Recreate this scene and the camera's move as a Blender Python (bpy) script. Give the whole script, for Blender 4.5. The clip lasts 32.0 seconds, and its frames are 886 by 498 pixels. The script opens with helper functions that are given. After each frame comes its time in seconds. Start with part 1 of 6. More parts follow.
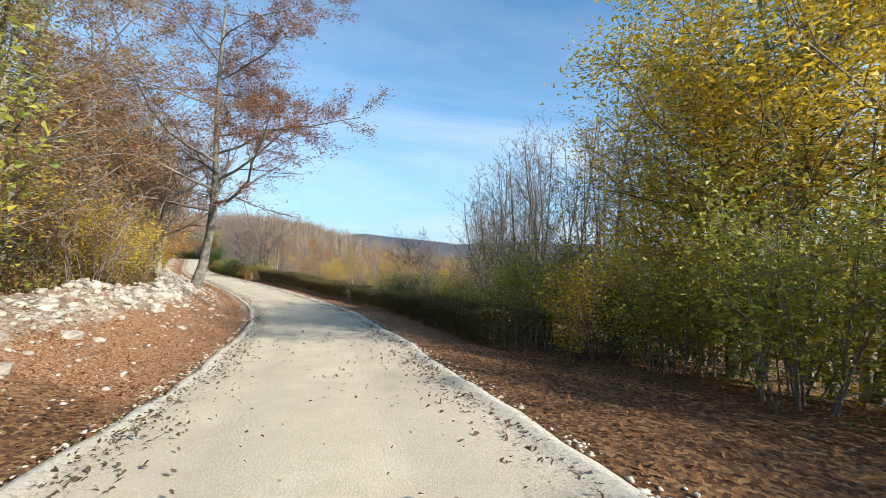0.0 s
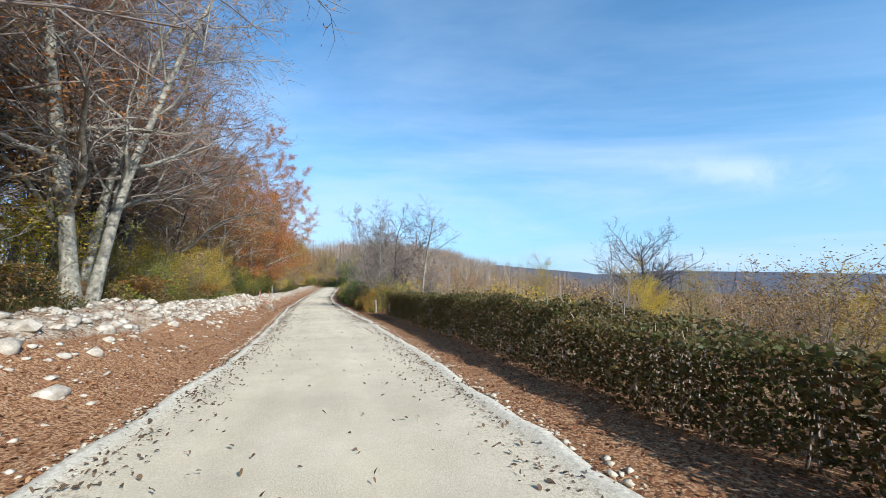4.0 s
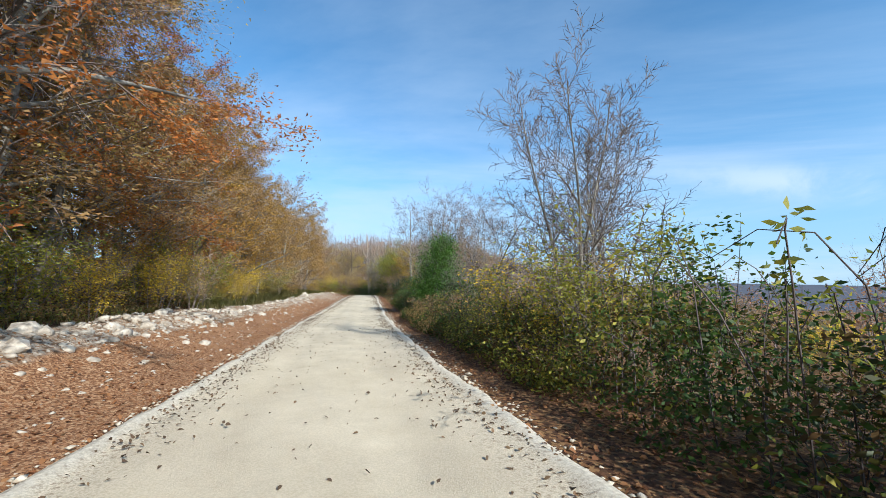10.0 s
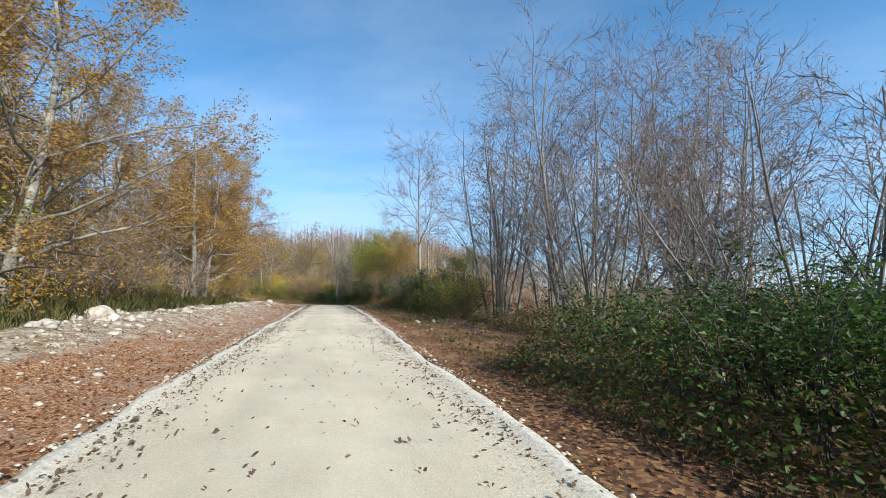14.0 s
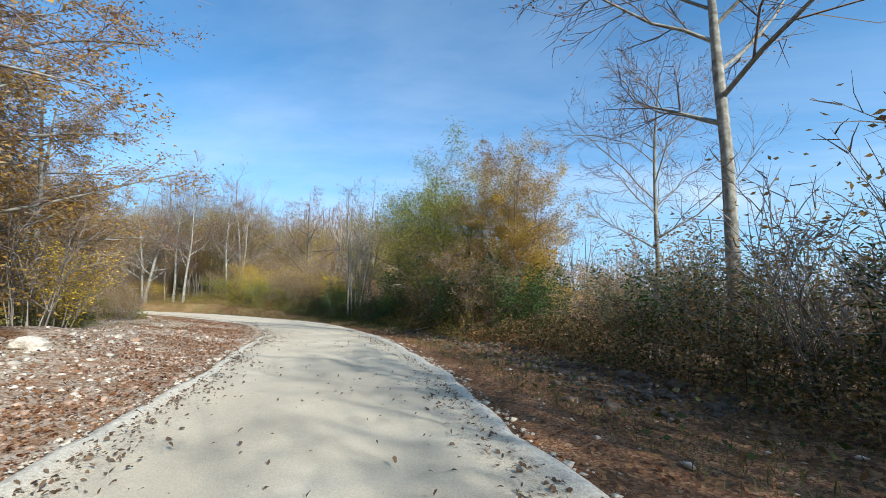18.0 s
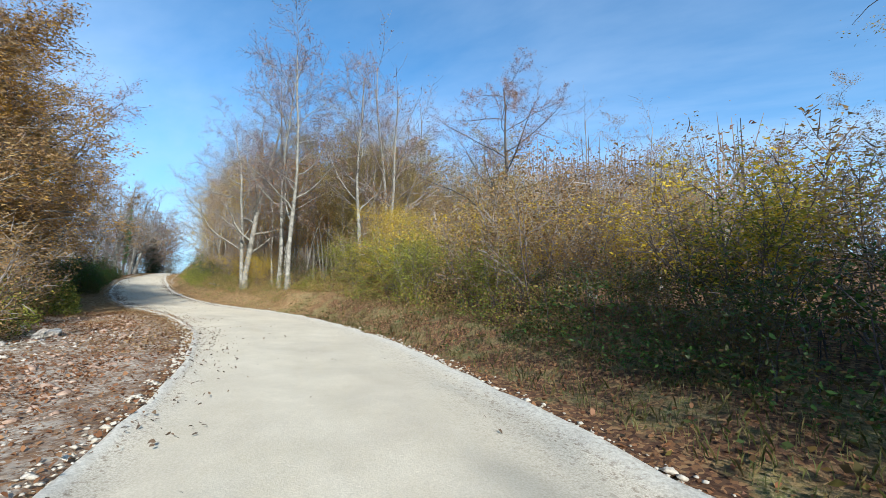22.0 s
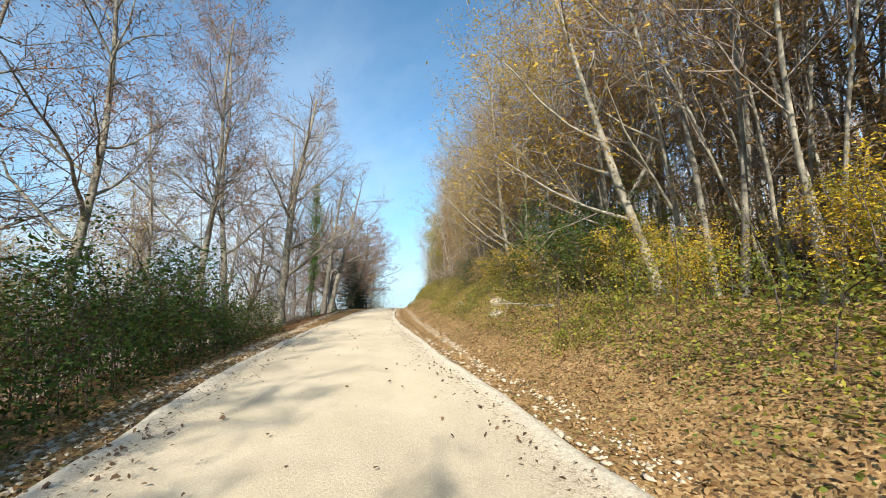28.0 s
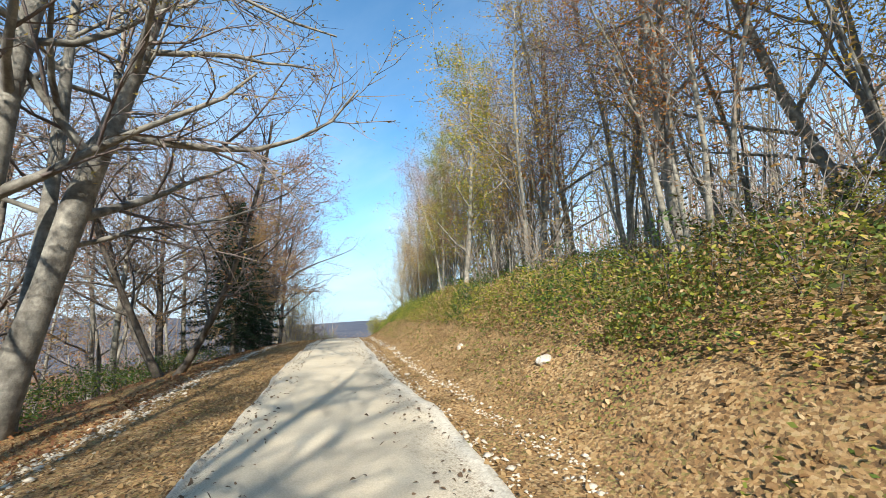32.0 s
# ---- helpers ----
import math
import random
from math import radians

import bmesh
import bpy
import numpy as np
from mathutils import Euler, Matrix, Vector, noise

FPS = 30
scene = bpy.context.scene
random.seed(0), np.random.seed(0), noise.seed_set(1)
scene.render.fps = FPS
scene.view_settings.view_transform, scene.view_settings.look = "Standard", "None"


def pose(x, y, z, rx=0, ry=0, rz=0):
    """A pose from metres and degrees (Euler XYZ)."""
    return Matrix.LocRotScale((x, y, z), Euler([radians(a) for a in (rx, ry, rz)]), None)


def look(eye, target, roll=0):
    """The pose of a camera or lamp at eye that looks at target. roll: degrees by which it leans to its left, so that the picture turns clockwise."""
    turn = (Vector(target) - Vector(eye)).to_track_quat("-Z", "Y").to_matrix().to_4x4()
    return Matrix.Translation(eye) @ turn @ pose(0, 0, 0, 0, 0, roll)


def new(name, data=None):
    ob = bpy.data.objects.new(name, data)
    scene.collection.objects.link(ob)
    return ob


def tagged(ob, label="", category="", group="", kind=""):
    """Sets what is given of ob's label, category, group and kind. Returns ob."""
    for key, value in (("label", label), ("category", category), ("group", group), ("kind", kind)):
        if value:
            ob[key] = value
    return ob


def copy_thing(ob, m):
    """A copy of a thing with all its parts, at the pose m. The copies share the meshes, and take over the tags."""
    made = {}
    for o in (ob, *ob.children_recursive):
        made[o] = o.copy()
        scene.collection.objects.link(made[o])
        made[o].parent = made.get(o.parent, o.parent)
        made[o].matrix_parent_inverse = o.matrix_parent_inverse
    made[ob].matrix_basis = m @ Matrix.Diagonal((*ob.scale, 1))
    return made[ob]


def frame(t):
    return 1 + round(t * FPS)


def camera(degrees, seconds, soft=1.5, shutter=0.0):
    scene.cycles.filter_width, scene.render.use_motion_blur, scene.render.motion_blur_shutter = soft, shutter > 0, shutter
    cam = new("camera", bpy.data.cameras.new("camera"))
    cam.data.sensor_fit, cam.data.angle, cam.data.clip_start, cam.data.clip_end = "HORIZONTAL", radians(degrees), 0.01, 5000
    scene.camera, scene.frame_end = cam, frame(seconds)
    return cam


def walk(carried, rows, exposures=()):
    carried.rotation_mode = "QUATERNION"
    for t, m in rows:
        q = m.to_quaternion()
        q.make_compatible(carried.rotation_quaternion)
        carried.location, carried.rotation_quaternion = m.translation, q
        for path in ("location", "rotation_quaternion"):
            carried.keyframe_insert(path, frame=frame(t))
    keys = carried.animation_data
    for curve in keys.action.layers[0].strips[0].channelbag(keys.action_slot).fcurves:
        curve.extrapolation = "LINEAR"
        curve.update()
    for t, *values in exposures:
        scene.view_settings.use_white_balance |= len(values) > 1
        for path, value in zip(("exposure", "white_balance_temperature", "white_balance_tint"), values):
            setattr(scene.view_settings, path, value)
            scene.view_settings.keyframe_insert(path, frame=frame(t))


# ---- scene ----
cam = camera(96.0, 32.0, soft=0.75)
PATH = [
    (0, (0.000, 0.000, 0.000), (0.000, 2.000, 0.017), 0.0),
    (0.5, (-1.026, 3.702, -0.373), (-1.047, 5.702, -0.327), 0.3),
    (1, (-2.160, 7.431, -0.664), (-2.223, 9.429, -0.601), 0.2),
    (1.5, (-3.402, 11.160, -0.929), (-3.542, 13.153, -0.845), 0.1),
    (2, (-4.806, 14.834, -1.140), (-5.053, 16.815, -1.025), 0.2),
    (2.5, (-6.426, 18.264, -1.326), (-6.797, 20.226, -1.200), 0.2),
    (3, (-8.289, 21.614, -1.485), (-8.764, 23.552, -1.350), -0.3),
    (3.5, (-10.206, 24.801, -1.593), (-10.778, 26.711, -1.433), -0.5),
    (5.5, (-18.282, 37.027, -1.869), (-19.004, 38.882, -1.677), 0.0),
    (6, (-20.402, 39.953, -1.900), (-21.144, 41.801, -1.712), -0.0),
    (6.5, (-22.659, 42.892, -1.925), (-23.414, 44.734, -1.741), -0.1),
    (7, (-24.972, 45.808, -1.951), (-25.737, 47.647, -1.769), 0.0),
    (7.5, (-27.251, 48.803, -1.970), (-28.012, 50.642, -1.775), -0.7),
    (8, (-29.586, 51.776, -1.989), (-30.334, 53.621, -1.801), -0.1),
    (8.5, (-31.966, 54.862, -1.997), (-32.711, 56.708, -1.805), -0.0),
    (9, (-34.337, 58.094, -2.114), (-35.085, 59.939, -1.919), 0.1),
    (9.5, (-36.727, 61.377, -2.165), (-37.475, 63.220, -1.953), 0.1),
    (10, (-39.138, 64.712, -2.150), (-39.875, 66.557, -1.920), 0.1),
    (10.5, (-41.505, 67.933, -2.146), (-42.223, 69.788, -1.933), -0.5),
    (11, (-43.657, 71.108, -2.153), (-44.358, 72.969, -1.944), -1.1),
    (11.5, (-45.898, 74.176, -2.106), (-46.579, 76.041, -1.862), -0.4),
    (12, (-47.913, 77.333, -2.059), (-48.576, 79.202, -1.805), -0.4),
    (12.5, (-50.019, 80.389, -2.017), (-50.653, 82.268, -1.764), -0.2),
    (13, (-51.932, 83.454, -1.982), (-52.534, 85.345, -1.728), 0.2),
    (13.5, (-53.843, 86.515, -1.886), (-54.411, 88.415, -1.632), -0.1),
    (15.5, (-61.459, 98.584, -1.464), (-62.043, 100.476, -1.186), 0.0),
    (16, (-63.356, 101.558, -1.350), (-63.950, 103.447, -1.072), 0.0),
    (16.5, (-65.184, 104.553, -1.235), (-65.788, 106.440, -0.964), -0.0),
    (17, (-67.015, 107.558, -1.192), (-67.623, 109.444, -0.921), 0.2),
    (17.5, (-68.912, 110.532, -1.078), (-69.516, 112.419, -0.803), 0.3),
    (18, (-70.770, 113.380, -1.055), (-71.371, 115.268, -0.780), 0.5),
    (18.5, (-72.625, 116.218, -0.960), (-73.229, 118.106, -0.699), 0.4),
    (19, (-74.483, 119.065, -0.937), (-75.120, 120.944, -0.683), 1.0),
    (19.5, (-76.475, 121.861, -0.843), (-77.159, 123.724, -0.592), 1.5),
    (20, (-78.545, 124.664, -0.962), (-79.304, 126.503, -0.754), 2.0),
    (20.5, (-80.726, 127.337, -0.949), (-81.579, 129.134, -0.743), 1.1),
    (21, (-83.140, 129.789, -0.956), (-84.134, 131.514, -0.764), 0.5),
    (21.5, (-85.919, 132.203, -0.953), (-87.066, 133.829, -0.754), 0.2),
    (22, (-88.979, 134.307, -0.980), (-90.272, 135.819, -0.776), 1.0),
    (22.5, (-92.203, 136.211, -1.027), (-93.627, 137.596, -0.796), 1.5),
    (23, (-95.586, 137.895, -0.951), (-97.143, 139.124, -0.690), 1.2),
    (23.5, (-99.187, 139.065, -0.936), (-100.860, 140.133, -0.688), 1.7),
    (24, (-102.949, 140.025, -0.869), (-104.716, 140.922, -0.598), 1.9),
    (24.5, (-106.720, 140.525, -0.791), (-108.555, 141.270, -0.514), 1.8),
    (25, (-110.517, 140.867, -0.734), (-112.391, 141.501, -0.441), 1.4),
    (25.5, (-114.201, 141.084, -0.625), (-116.088, 141.670, -0.313), 1.8),
    (27.5, (-129.055, 143.370, 0.035), (-130.850, 144.189, 0.365), 0.0),
    (28, (-132.799, 144.295, 0.255), (-134.566, 145.172, 0.585), -0.9),
    (28.5, (-136.424, 145.129, 0.520), (-138.170, 146.046, 0.857), -0.9),
    (29, (-140.022, 146.025, 0.785), (-141.744, 146.985, 1.121), -0.7),
    (29.5, (-143.700, 147.108, 0.972), (-145.399, 148.107, 1.311), -0.4),
    (30, (-147.305, 148.269, 1.154), (-148.988, 149.299, 1.481), -0.9),
    (30.5, (-150.770, 149.292, 1.407), (-152.433, 150.358, 1.724), -2.0),
    (31, (-154.274, 150.407, 1.639), (-155.912, 151.507, 1.961), -1.9),
    (31.5, (-157.882, 151.682, 1.932), (-159.497, 152.817, 2.253), -2.1),
    (32, (-161.491, 153.144, 2.169), (-163.079, 154.316, 2.493), -2.5),
]
EXPOSURES = [(0, 0.69, 6300, 8), (4, 0.61, 5800, 7), (10, 0.58, 5900, 7), (18, 0.60, 5850, 7), (22, 0.62, 5700, 7), (25, 0.80, 6150, 8), (28, 0.82, 6800, 8), (29, 0.74, 7000, 8), (30.5, 0.84, 7000, 8), (32, 0.95, 6400, 8)]
walk(cam, [(t, look(eye, target, roll)) for t, eye, target, roll in PATH], EXPOSURES)

# ---- world and sun ----
SUN_UP, SUN_TURN = 30.0, 121.0          # the sun's height, and its bearing clockwise from +y
SKY_STRENGTH, SKY_TINT = 0.124, (0.63, 1.0, 1.12, 1)
HAZE, CLOUD = (2.55, 3.5, 4.75, 1), (4.0, 4.75, 5.7, 1)
to_sun = Vector((math.sin(radians(SUN_TURN)) * math.cos(radians(SUN_UP)), math.cos(radians(SUN_TURN)) * math.cos(radians(SUN_UP)), math.sin(radians(SUN_UP))))
sun = new("sun", bpy.data.lights.new("sun", "SUN"))
sun.data.energy, sun.data.angle, sun.data.color = 5.0, radians(0.55), (1.0, 0.93, 0.82)
sun.matrix_world = look((0, 0, 60), Vector((0, 0, 60)) - to_sun)


def link(tree, a, b):
    tree.links.new(a, b)


def node(tree, kind, **values):
    n = tree.nodes.new(kind)
    for key, value in values.items():
        if key in n.inputs:
            n.inputs[key].default_value = value
    return n


def make_world():
    w = bpy.data.worlds.new("sky")
    scene.world = w
    w.use_nodes = True
    t = w.node_tree
    t.nodes.clear()
    sky = t.nodes.new("ShaderNodeTexSky")
    sky.sky_type, sky.sun_disc = "NISHITA", False
    sky.sun_elevation, sky.sun_rotation = radians(SUN_UP), radians(SUN_TURN)
    sky.altitude, sky.air_density, sky.dust_density, sky.ozone_density = 500, 1.0, 0.5, 1.3
    co = t.nodes.new("ShaderNodeTexCoord")
    sep = t.nodes.new("ShaderNodeSeparateXYZ")
    link(t, co.outputs["Generated"], sep.inputs[0])
    up = t.nodes.new("ShaderNodeMath")
    up.operation = "ADD"
    up.inputs[1].default_value = 0.12
    link(t, sep.outputs["Z"], up.inputs[0])
    xs, ys = t.nodes.new("ShaderNodeMath"), t.nodes.new("ShaderNodeMath")
    for m, axis in ((xs, "X"), (ys, "Y")):
        m.operation = "DIVIDE"
        link(t, sep.outputs[axis], m.inputs[0])
        link(t, up.outputs[0], m.inputs[1])
    flat = t.nodes.new("ShaderNodeCombineXYZ")
    link(t, xs.outputs[0], flat.inputs[0])
    link(t, ys.outputs[0], flat.inputs[1])
    turn = t.nodes.new("ShaderNodeMapping")
    turn.inputs["Rotation"].default_value = (0, 0, radians(-24))
    turn.inputs["Scale"].default_value = (0.42, 0.72, 1)
    link(t, flat.outputs[0], turn.inputs[0])
    broad = node(t, "ShaderNodeTexNoise", Scale=0.62, Detail=9.0, Roughness=0.58, Distortion=0.5)
    link(t, turn.outputs[0], broad.inputs["Vector"])

    def spread(value, lo, hi, to_lo=0.0, to_hi=1.0):
        r = t.nodes.new("ShaderNodeMapRange")
        r.interpolation_type = "SMOOTHSTEP"
        for key, v in (("From Min", lo), ("From Max", hi), ("To Min", to_lo), ("To Max", to_hi)):
            r.inputs[key].default_value = v
        link(t, value, r.inputs[0])
        return r.outputs[0]

    def times(a, b):
        m = t.nodes.new("ShaderNodeMath")
        m.operation = "MULTIPLY"
        link(t, a, m.inputs[0])
        link(t, b, m.inputs[1])
        return m.outputs[0]

    veil = times(spread(broad.outputs["Fac"], 0.37, 0.68, 0.0, 0.8), spread(sep.outputs["Z"], 0.16, 0.56, 1.0, 0.45))
    # one bright wisp over the valley
    fine = node(t, "ShaderNodeTexNoise", Scale=9.0, Detail=6.0, Roughness=0.6, Distortion=0.4)
    link(t, co.outputs["Generated"], fine.inputs["Vector"])
    sides = []
    for axis, wide in (((0.928, -0.281, -0.244), 0.27), ((0.164, -0.279, 0.946), 0.05)):
        d = t.nodes.new("ShaderNodeVectorMath")
        d.operation = "DOT_PRODUCT"
        d.inputs[1].default_value = axis
        link(t, co.outputs["Generated"], d.inputs[0])
        off = t.nodes.new("ShaderNodeMath")
        off.operation = "ABSOLUTE"
        link(t, d.outputs["Value"], off.inputs[0])
        sides.append(spread(off.outputs[0], 0.0, wide, 1.0, 0.0))
    ahead = spread(sep.outputs["Y"], 0.2, 0.5)
    wisp = times(times(times(sides[0], sides[1]), ahead), spread(fine.outputs["Fac"], 0.34, 0.62, 0.1, 0.85))
    deep = t.nodes.new("ShaderNodeMixRGB")
    deep.blend_type = "MULTIPLY"
    deep.inputs[0].default_value = 1.0
    deep.inputs[2].default_value = SKY_TINT
    link(t, sky.outputs[0], deep.inputs[1])
    last = deep.outputs[0]
    for fac, colour in ((spread(sep.outputs["Z"], -0.08, 0.40, 0.92, 0.0), HAZE), (veil, CLOUD), (wisp, CLOUD)):
        mix = t.nodes.new("ShaderNodeMixRGB")
        mix.inputs[2].default_value = colour
        link(t, fac, mix.inputs[0])
        link(t, last, mix.inputs[1])
        last = mix.outputs[0]
    bg = node(t, "ShaderNodeBackground", Strength=SKY_STRENGTH)
    link(t, last, bg.inputs[0])
    out = t.nodes.new("ShaderNodeOutputWorld")
    link(t, bg.outputs[0], out.inputs[0])


make_world()


# ---- materials ----
def material(name, colours, scale=3.0, detail=6.0, rough=0.9, bump=0.3, bump_scale=30.0, island=False, glow=0.0, own=0.0, stops=None, sheen=0.3):
    """Colours mixed by noise (or by leaf), a finer grain, relief; glow: light let through a leaf."""
    m = bpy.data.materials.new(name)
    m.use_nodes = True
    t = m.node_tree
    t.nodes.clear()
    geo = t.nodes.new("ShaderNodeNewGeometry")
    ramp = t.nodes.new("ShaderNodeValToRGB")
    els = ramp.color_ramp.elements
    while len(els) < len(colours):
        els.new(0.5)
    for n, c in enumerate(colours):
        els[n].position = stops[n] if stops else (n / (len(colours) - 1) if island else 0.3 + 0.4 * n / (len(colours) - 1))
        els[n].color = (*c, 1)
    coarse = node(t, "ShaderNodeTexNoise", Scale=scale, Detail=detail, Roughness=0.6)
    link(t, geo.outputs["Position"], coarse.inputs["Vector"])
    if island:
        mixv = t.nodes.new("ShaderNodeMath")
        mixv.operation = "MULTIPLY_ADD"
        mixv.inputs[1].default_value = 0.75
        link(t, geo.outputs["Random Per Island"], mixv.inputs[0])
        shift = t.nodes.new("ShaderNodeMath")
        shift.operation = "MULTIPLY_ADD"
        shift.inputs[1].default_value, shift.inputs[2].default_value = 0.9, -0.32
        link(t, coarse.outputs["Fac"], shift.inputs[0])
        link(t, shift.outputs[0], mixv.inputs[2])
        link(t, mixv.outputs[0], ramp.inputs[0])
    else:
        link(t, coarse.outputs["Fac"], ramp.inputs[0])
    fine = node(t, "ShaderNodeTexNoise", Scale=bump_scale, Detail=4.0, Roughness=0.7)
    link(t, geo.outputs["Position"], fine.inputs["Vector"])
    hsv = t.nodes.new("ShaderNodeHueSaturation")
    link(t, ramp.outputs[0], hsv.inputs["Color"])
    val = t.nodes.new("ShaderNodeMath")
    val.operation = "MULTIPLY_ADD"
    val.inputs[1].default_value, val.inputs[2].default_value = 0.7, 0.65
    link(t, fine.outputs["Fac"], val.inputs[0])
    if own:
        info = t.nodes.new("ShaderNodeObjectInfo")
        o = t.nodes.new("ShaderNodeMath")
        o.operation = "MULTIPLY_ADD"
        o.inputs[1].default_value, o.inputs[2].default_value = own, 1 - own / 2
        link(t, info.outputs["Random"], o.inputs[0])
        p = t.nodes.new("ShaderNodeMath")
        p.operation = "MULTIPLY"
        link(t, o.outputs[0], p.inputs[0])
        link(t, val.outputs[0], p.inputs[1])
        link(t, p.outputs[0], hsv.inputs["Value"])
    else:
        link(t, val.outputs[0], hsv.inputs["Value"])
    bsdf = node(t, "ShaderNodeBsdfPrincipled", Roughness=rough)
    bsdf.inputs["Specular IOR Level"].default_value = sheen
    link(t, hsv.outputs[0], bsdf.inputs["Base Color"])
    if bump:
        b = node(t, "ShaderNodeBump", Strength=bump, Distance=0.02)
        link(t, fine.outputs["Fac"], b.inputs["Height"])
        link(t, b.outputs[0], bsdf.inputs["Normal"])
    out = t.nodes.new("ShaderNodeOutputMaterial")
    last = bsdf.outputs[0]
    if glow:
        tr = t.nodes.new("ShaderNodeBsdfTranslucent")
        link(t, hsv.outputs[0], tr.inputs[0])
        mx = t.nodes.new("ShaderNodeMixShader")
        mx.inputs[0].default_value = glow
        link(t, last, mx.inputs[1])
        link(t, tr.outputs[0], mx.inputs[2])
        last = mx.outputs[0]
    link(t, last, out.inputs[0])
    return m


def leaf(name, *colours):
    return material(name, colours, scale=0.45, detail=2.0, rough=0.55, bump=0, bump_scale=3.0, island=True, glow=0.42, own=0.25, sheen=0.35)


RUST = leaf("rust_leaves", (0.18, 0.06, 0.02), (0.42, 0.14, 0.03), (0.52, 0.20, 0.045), (0.32, 0.15, 0.055), (0.58, 0.29, 0.07))
BROWN = leaf("brown_leaves", (0.12, 0.072, 0.033), (0.30, 0.17, 0.065), (0.43, 0.26, 0.10), (0.27, 0.19, 0.08), (0.50, 0.34, 0.13))
GOLD = leaf("golden_leaves", (0.30, 0.20, 0.03), (0.66, 0.43, 0.03), (0.82, 0.60, 0.045), (0.50, 0.37, 0.04), (0.70, 0.46, 0.05))
OLIVE = leaf("olive_leaves", (0.12, 0.135, 0.025), (0.235, 0.255, 0.038), (0.41, 0.365, 0.05), (0.17, 0.22, 0.033), (0.55, 0.43, 0.055))
GREEN = leaf("green_leaves", (0.022, 0.05, 0.010), (0.05, 0.10, 0.018), (0.08, 0.15, 0.028), (0.035, 0.07, 0.014), (0.14, 0.17, 0.03))
BRAMBLE = leaf("bramble_leaves", (0.03, 0.045, 0.012), (0.07, 0.10, 0.022), (0.16, 0.085, 0.03), (0.05, 0.06, 0.018), (0.22, 0.16, 0.04))
PINKISH = leaf("pinkish_brown_leaves", (0.16, 0.07, 0.035), (0.34, 0.15, 0.07), (0.40, 0.20, 0.11), (0.26, 0.14, 0.08), (0.42, 0.24, 0.10))
OCHRE = leaf("ochre_leaves", (0.16, 0.115, 0.04), (0.34, 0.25, 0.075), (0.46, 0.34, 0.10), (0.27, 0.22, 0.07), (0.52, 0.37, 0.095))
HEDGE = leaf("hedge_leaves", (0.045, 0.055, 0.018), (0.10, 0.115, 0.03), (0.19, 0.11, 0.045), (0.075, 0.075, 0.025), (0.27, 0.20, 0.06))
NEEDLE = leaf("dark_needles", (0.008, 0.018, 0.008), (0.016, 0.035, 0.014), (0.022, 0.045, 0.018), (0.012, 0.026, 0.012), (0.03, 0.05, 0.02))
IVY = leaf("ivy_leaves", (0.025, 0.06, 0.010), (0.08, 0.17, 0.026), (0.12, 0.25, 0.04), (0.045, 0.10, 0.016), (0.18, 0.30, 0.05))
FERN = leaf("bracken_fronds", (0.16, 0.07, 0.02), (0.32, 0.15, 0.035), (0.40, 0.20, 0.05), (0.14, 0.14, 0.03), (0.28, 0.12, 0.03))
UNDER = leaf("undergrowth_leaves", (0.05, 0.085, 0.018), (0.11, 0.16, 0.028), (0.22, 0.235, 0.04), (0.085, 0.125, 0.022), (0.34, 0.28, 0.05))
LITTER = leaf("fallen_leaves", (0.10, 0.04, 0.02), (0.28, 0.12, 0.05), (0.40, 0.20, 0.085), (0.20, 0.085, 0.04), (0.47, 0.28, 0.13))
AMBER = leaf("amber_leaves", (0.17, 0.09, 0.03), (0.40, 0.22, 0.045), (0.50, 0.29, 0.05), (0.29, 0.17, 0.05), (0.56, 0.37, 0.06))
AMBER_GOLD = leaf("ochre_gold_leaves", (0.24, 0.15, 0.03), (0.56, 0.36, 0.045), (0.68, 0.46, 0.055), (0.40, 0.265, 0.045), (0.70, 0.49, 0.07))
CLOD = material("dry_earth_clods", [(0.075, 0.055, 0.04), (0.145, 0.11, 0.083), (0.22, 0.18, 0.145)], scale=9, rough=0.95, bump=0.8, bump_scale=30)
RED_STONE = material("pinkish_rubble", [(0.20, 0.125, 0.085), (0.35, 0.235, 0.165), (0.48, 0.37, 0.28)], scale=9, rough=0.94, bump=0.7, bump_scale=26)
FLECK = leaf("damp_road_leaves", (0.075, 0.052, 0.035), (0.16, 0.105, 0.065), (0.24, 0.15, 0.085), (0.11, 0.075, 0.05), (0.30, 0.20, 0.11))
TAN = leaf("tan_fallen_leaves", (0.13, 0.07, 0.03), (0.38, 0.235, 0.10), (0.52, 0.365, 0.18), (0.25, 0.135, 0.055), (0.58, 0.44, 0.24))
STRAW = leaf("dry_grass_blades", (0.16, 0.13, 0.05), (0.30, 0.24, 0.10), (0.20, 0.20, 0.06), (0.11, 0.14, 0.035), (0.38, 0.30, 0.14))

BARK = material("grey_bark", [(0.10, 0.09, 0.075), (0.20, 0.185, 0.155), (0.34, 0.32, 0.27)], scale=4.5, rough=0.9, bump=0.6, bump_scale=24)
BARK_DARK = material("dark_bark", [(0.05, 0.042, 0.034), (0.10, 0.085, 0.07), (0.17, 0.15, 0.12)], scale=5, rough=0.92, bump=0.7, bump_scale=26)
BARK_PALE = material("pale_mottled_bark", [(0.11, 0.10, 0.08), (0.25, 0.23, 0.185), (0.40, 0.375, 0.31)], scale=6, rough=0.88, bump=0.5, bump_scale=20)
TWIG = material("grey_twigs", [(0.13, 0.105, 0.092), (0.225, 0.18, 0.158)], scale=2, rough=0.9, bump=0)
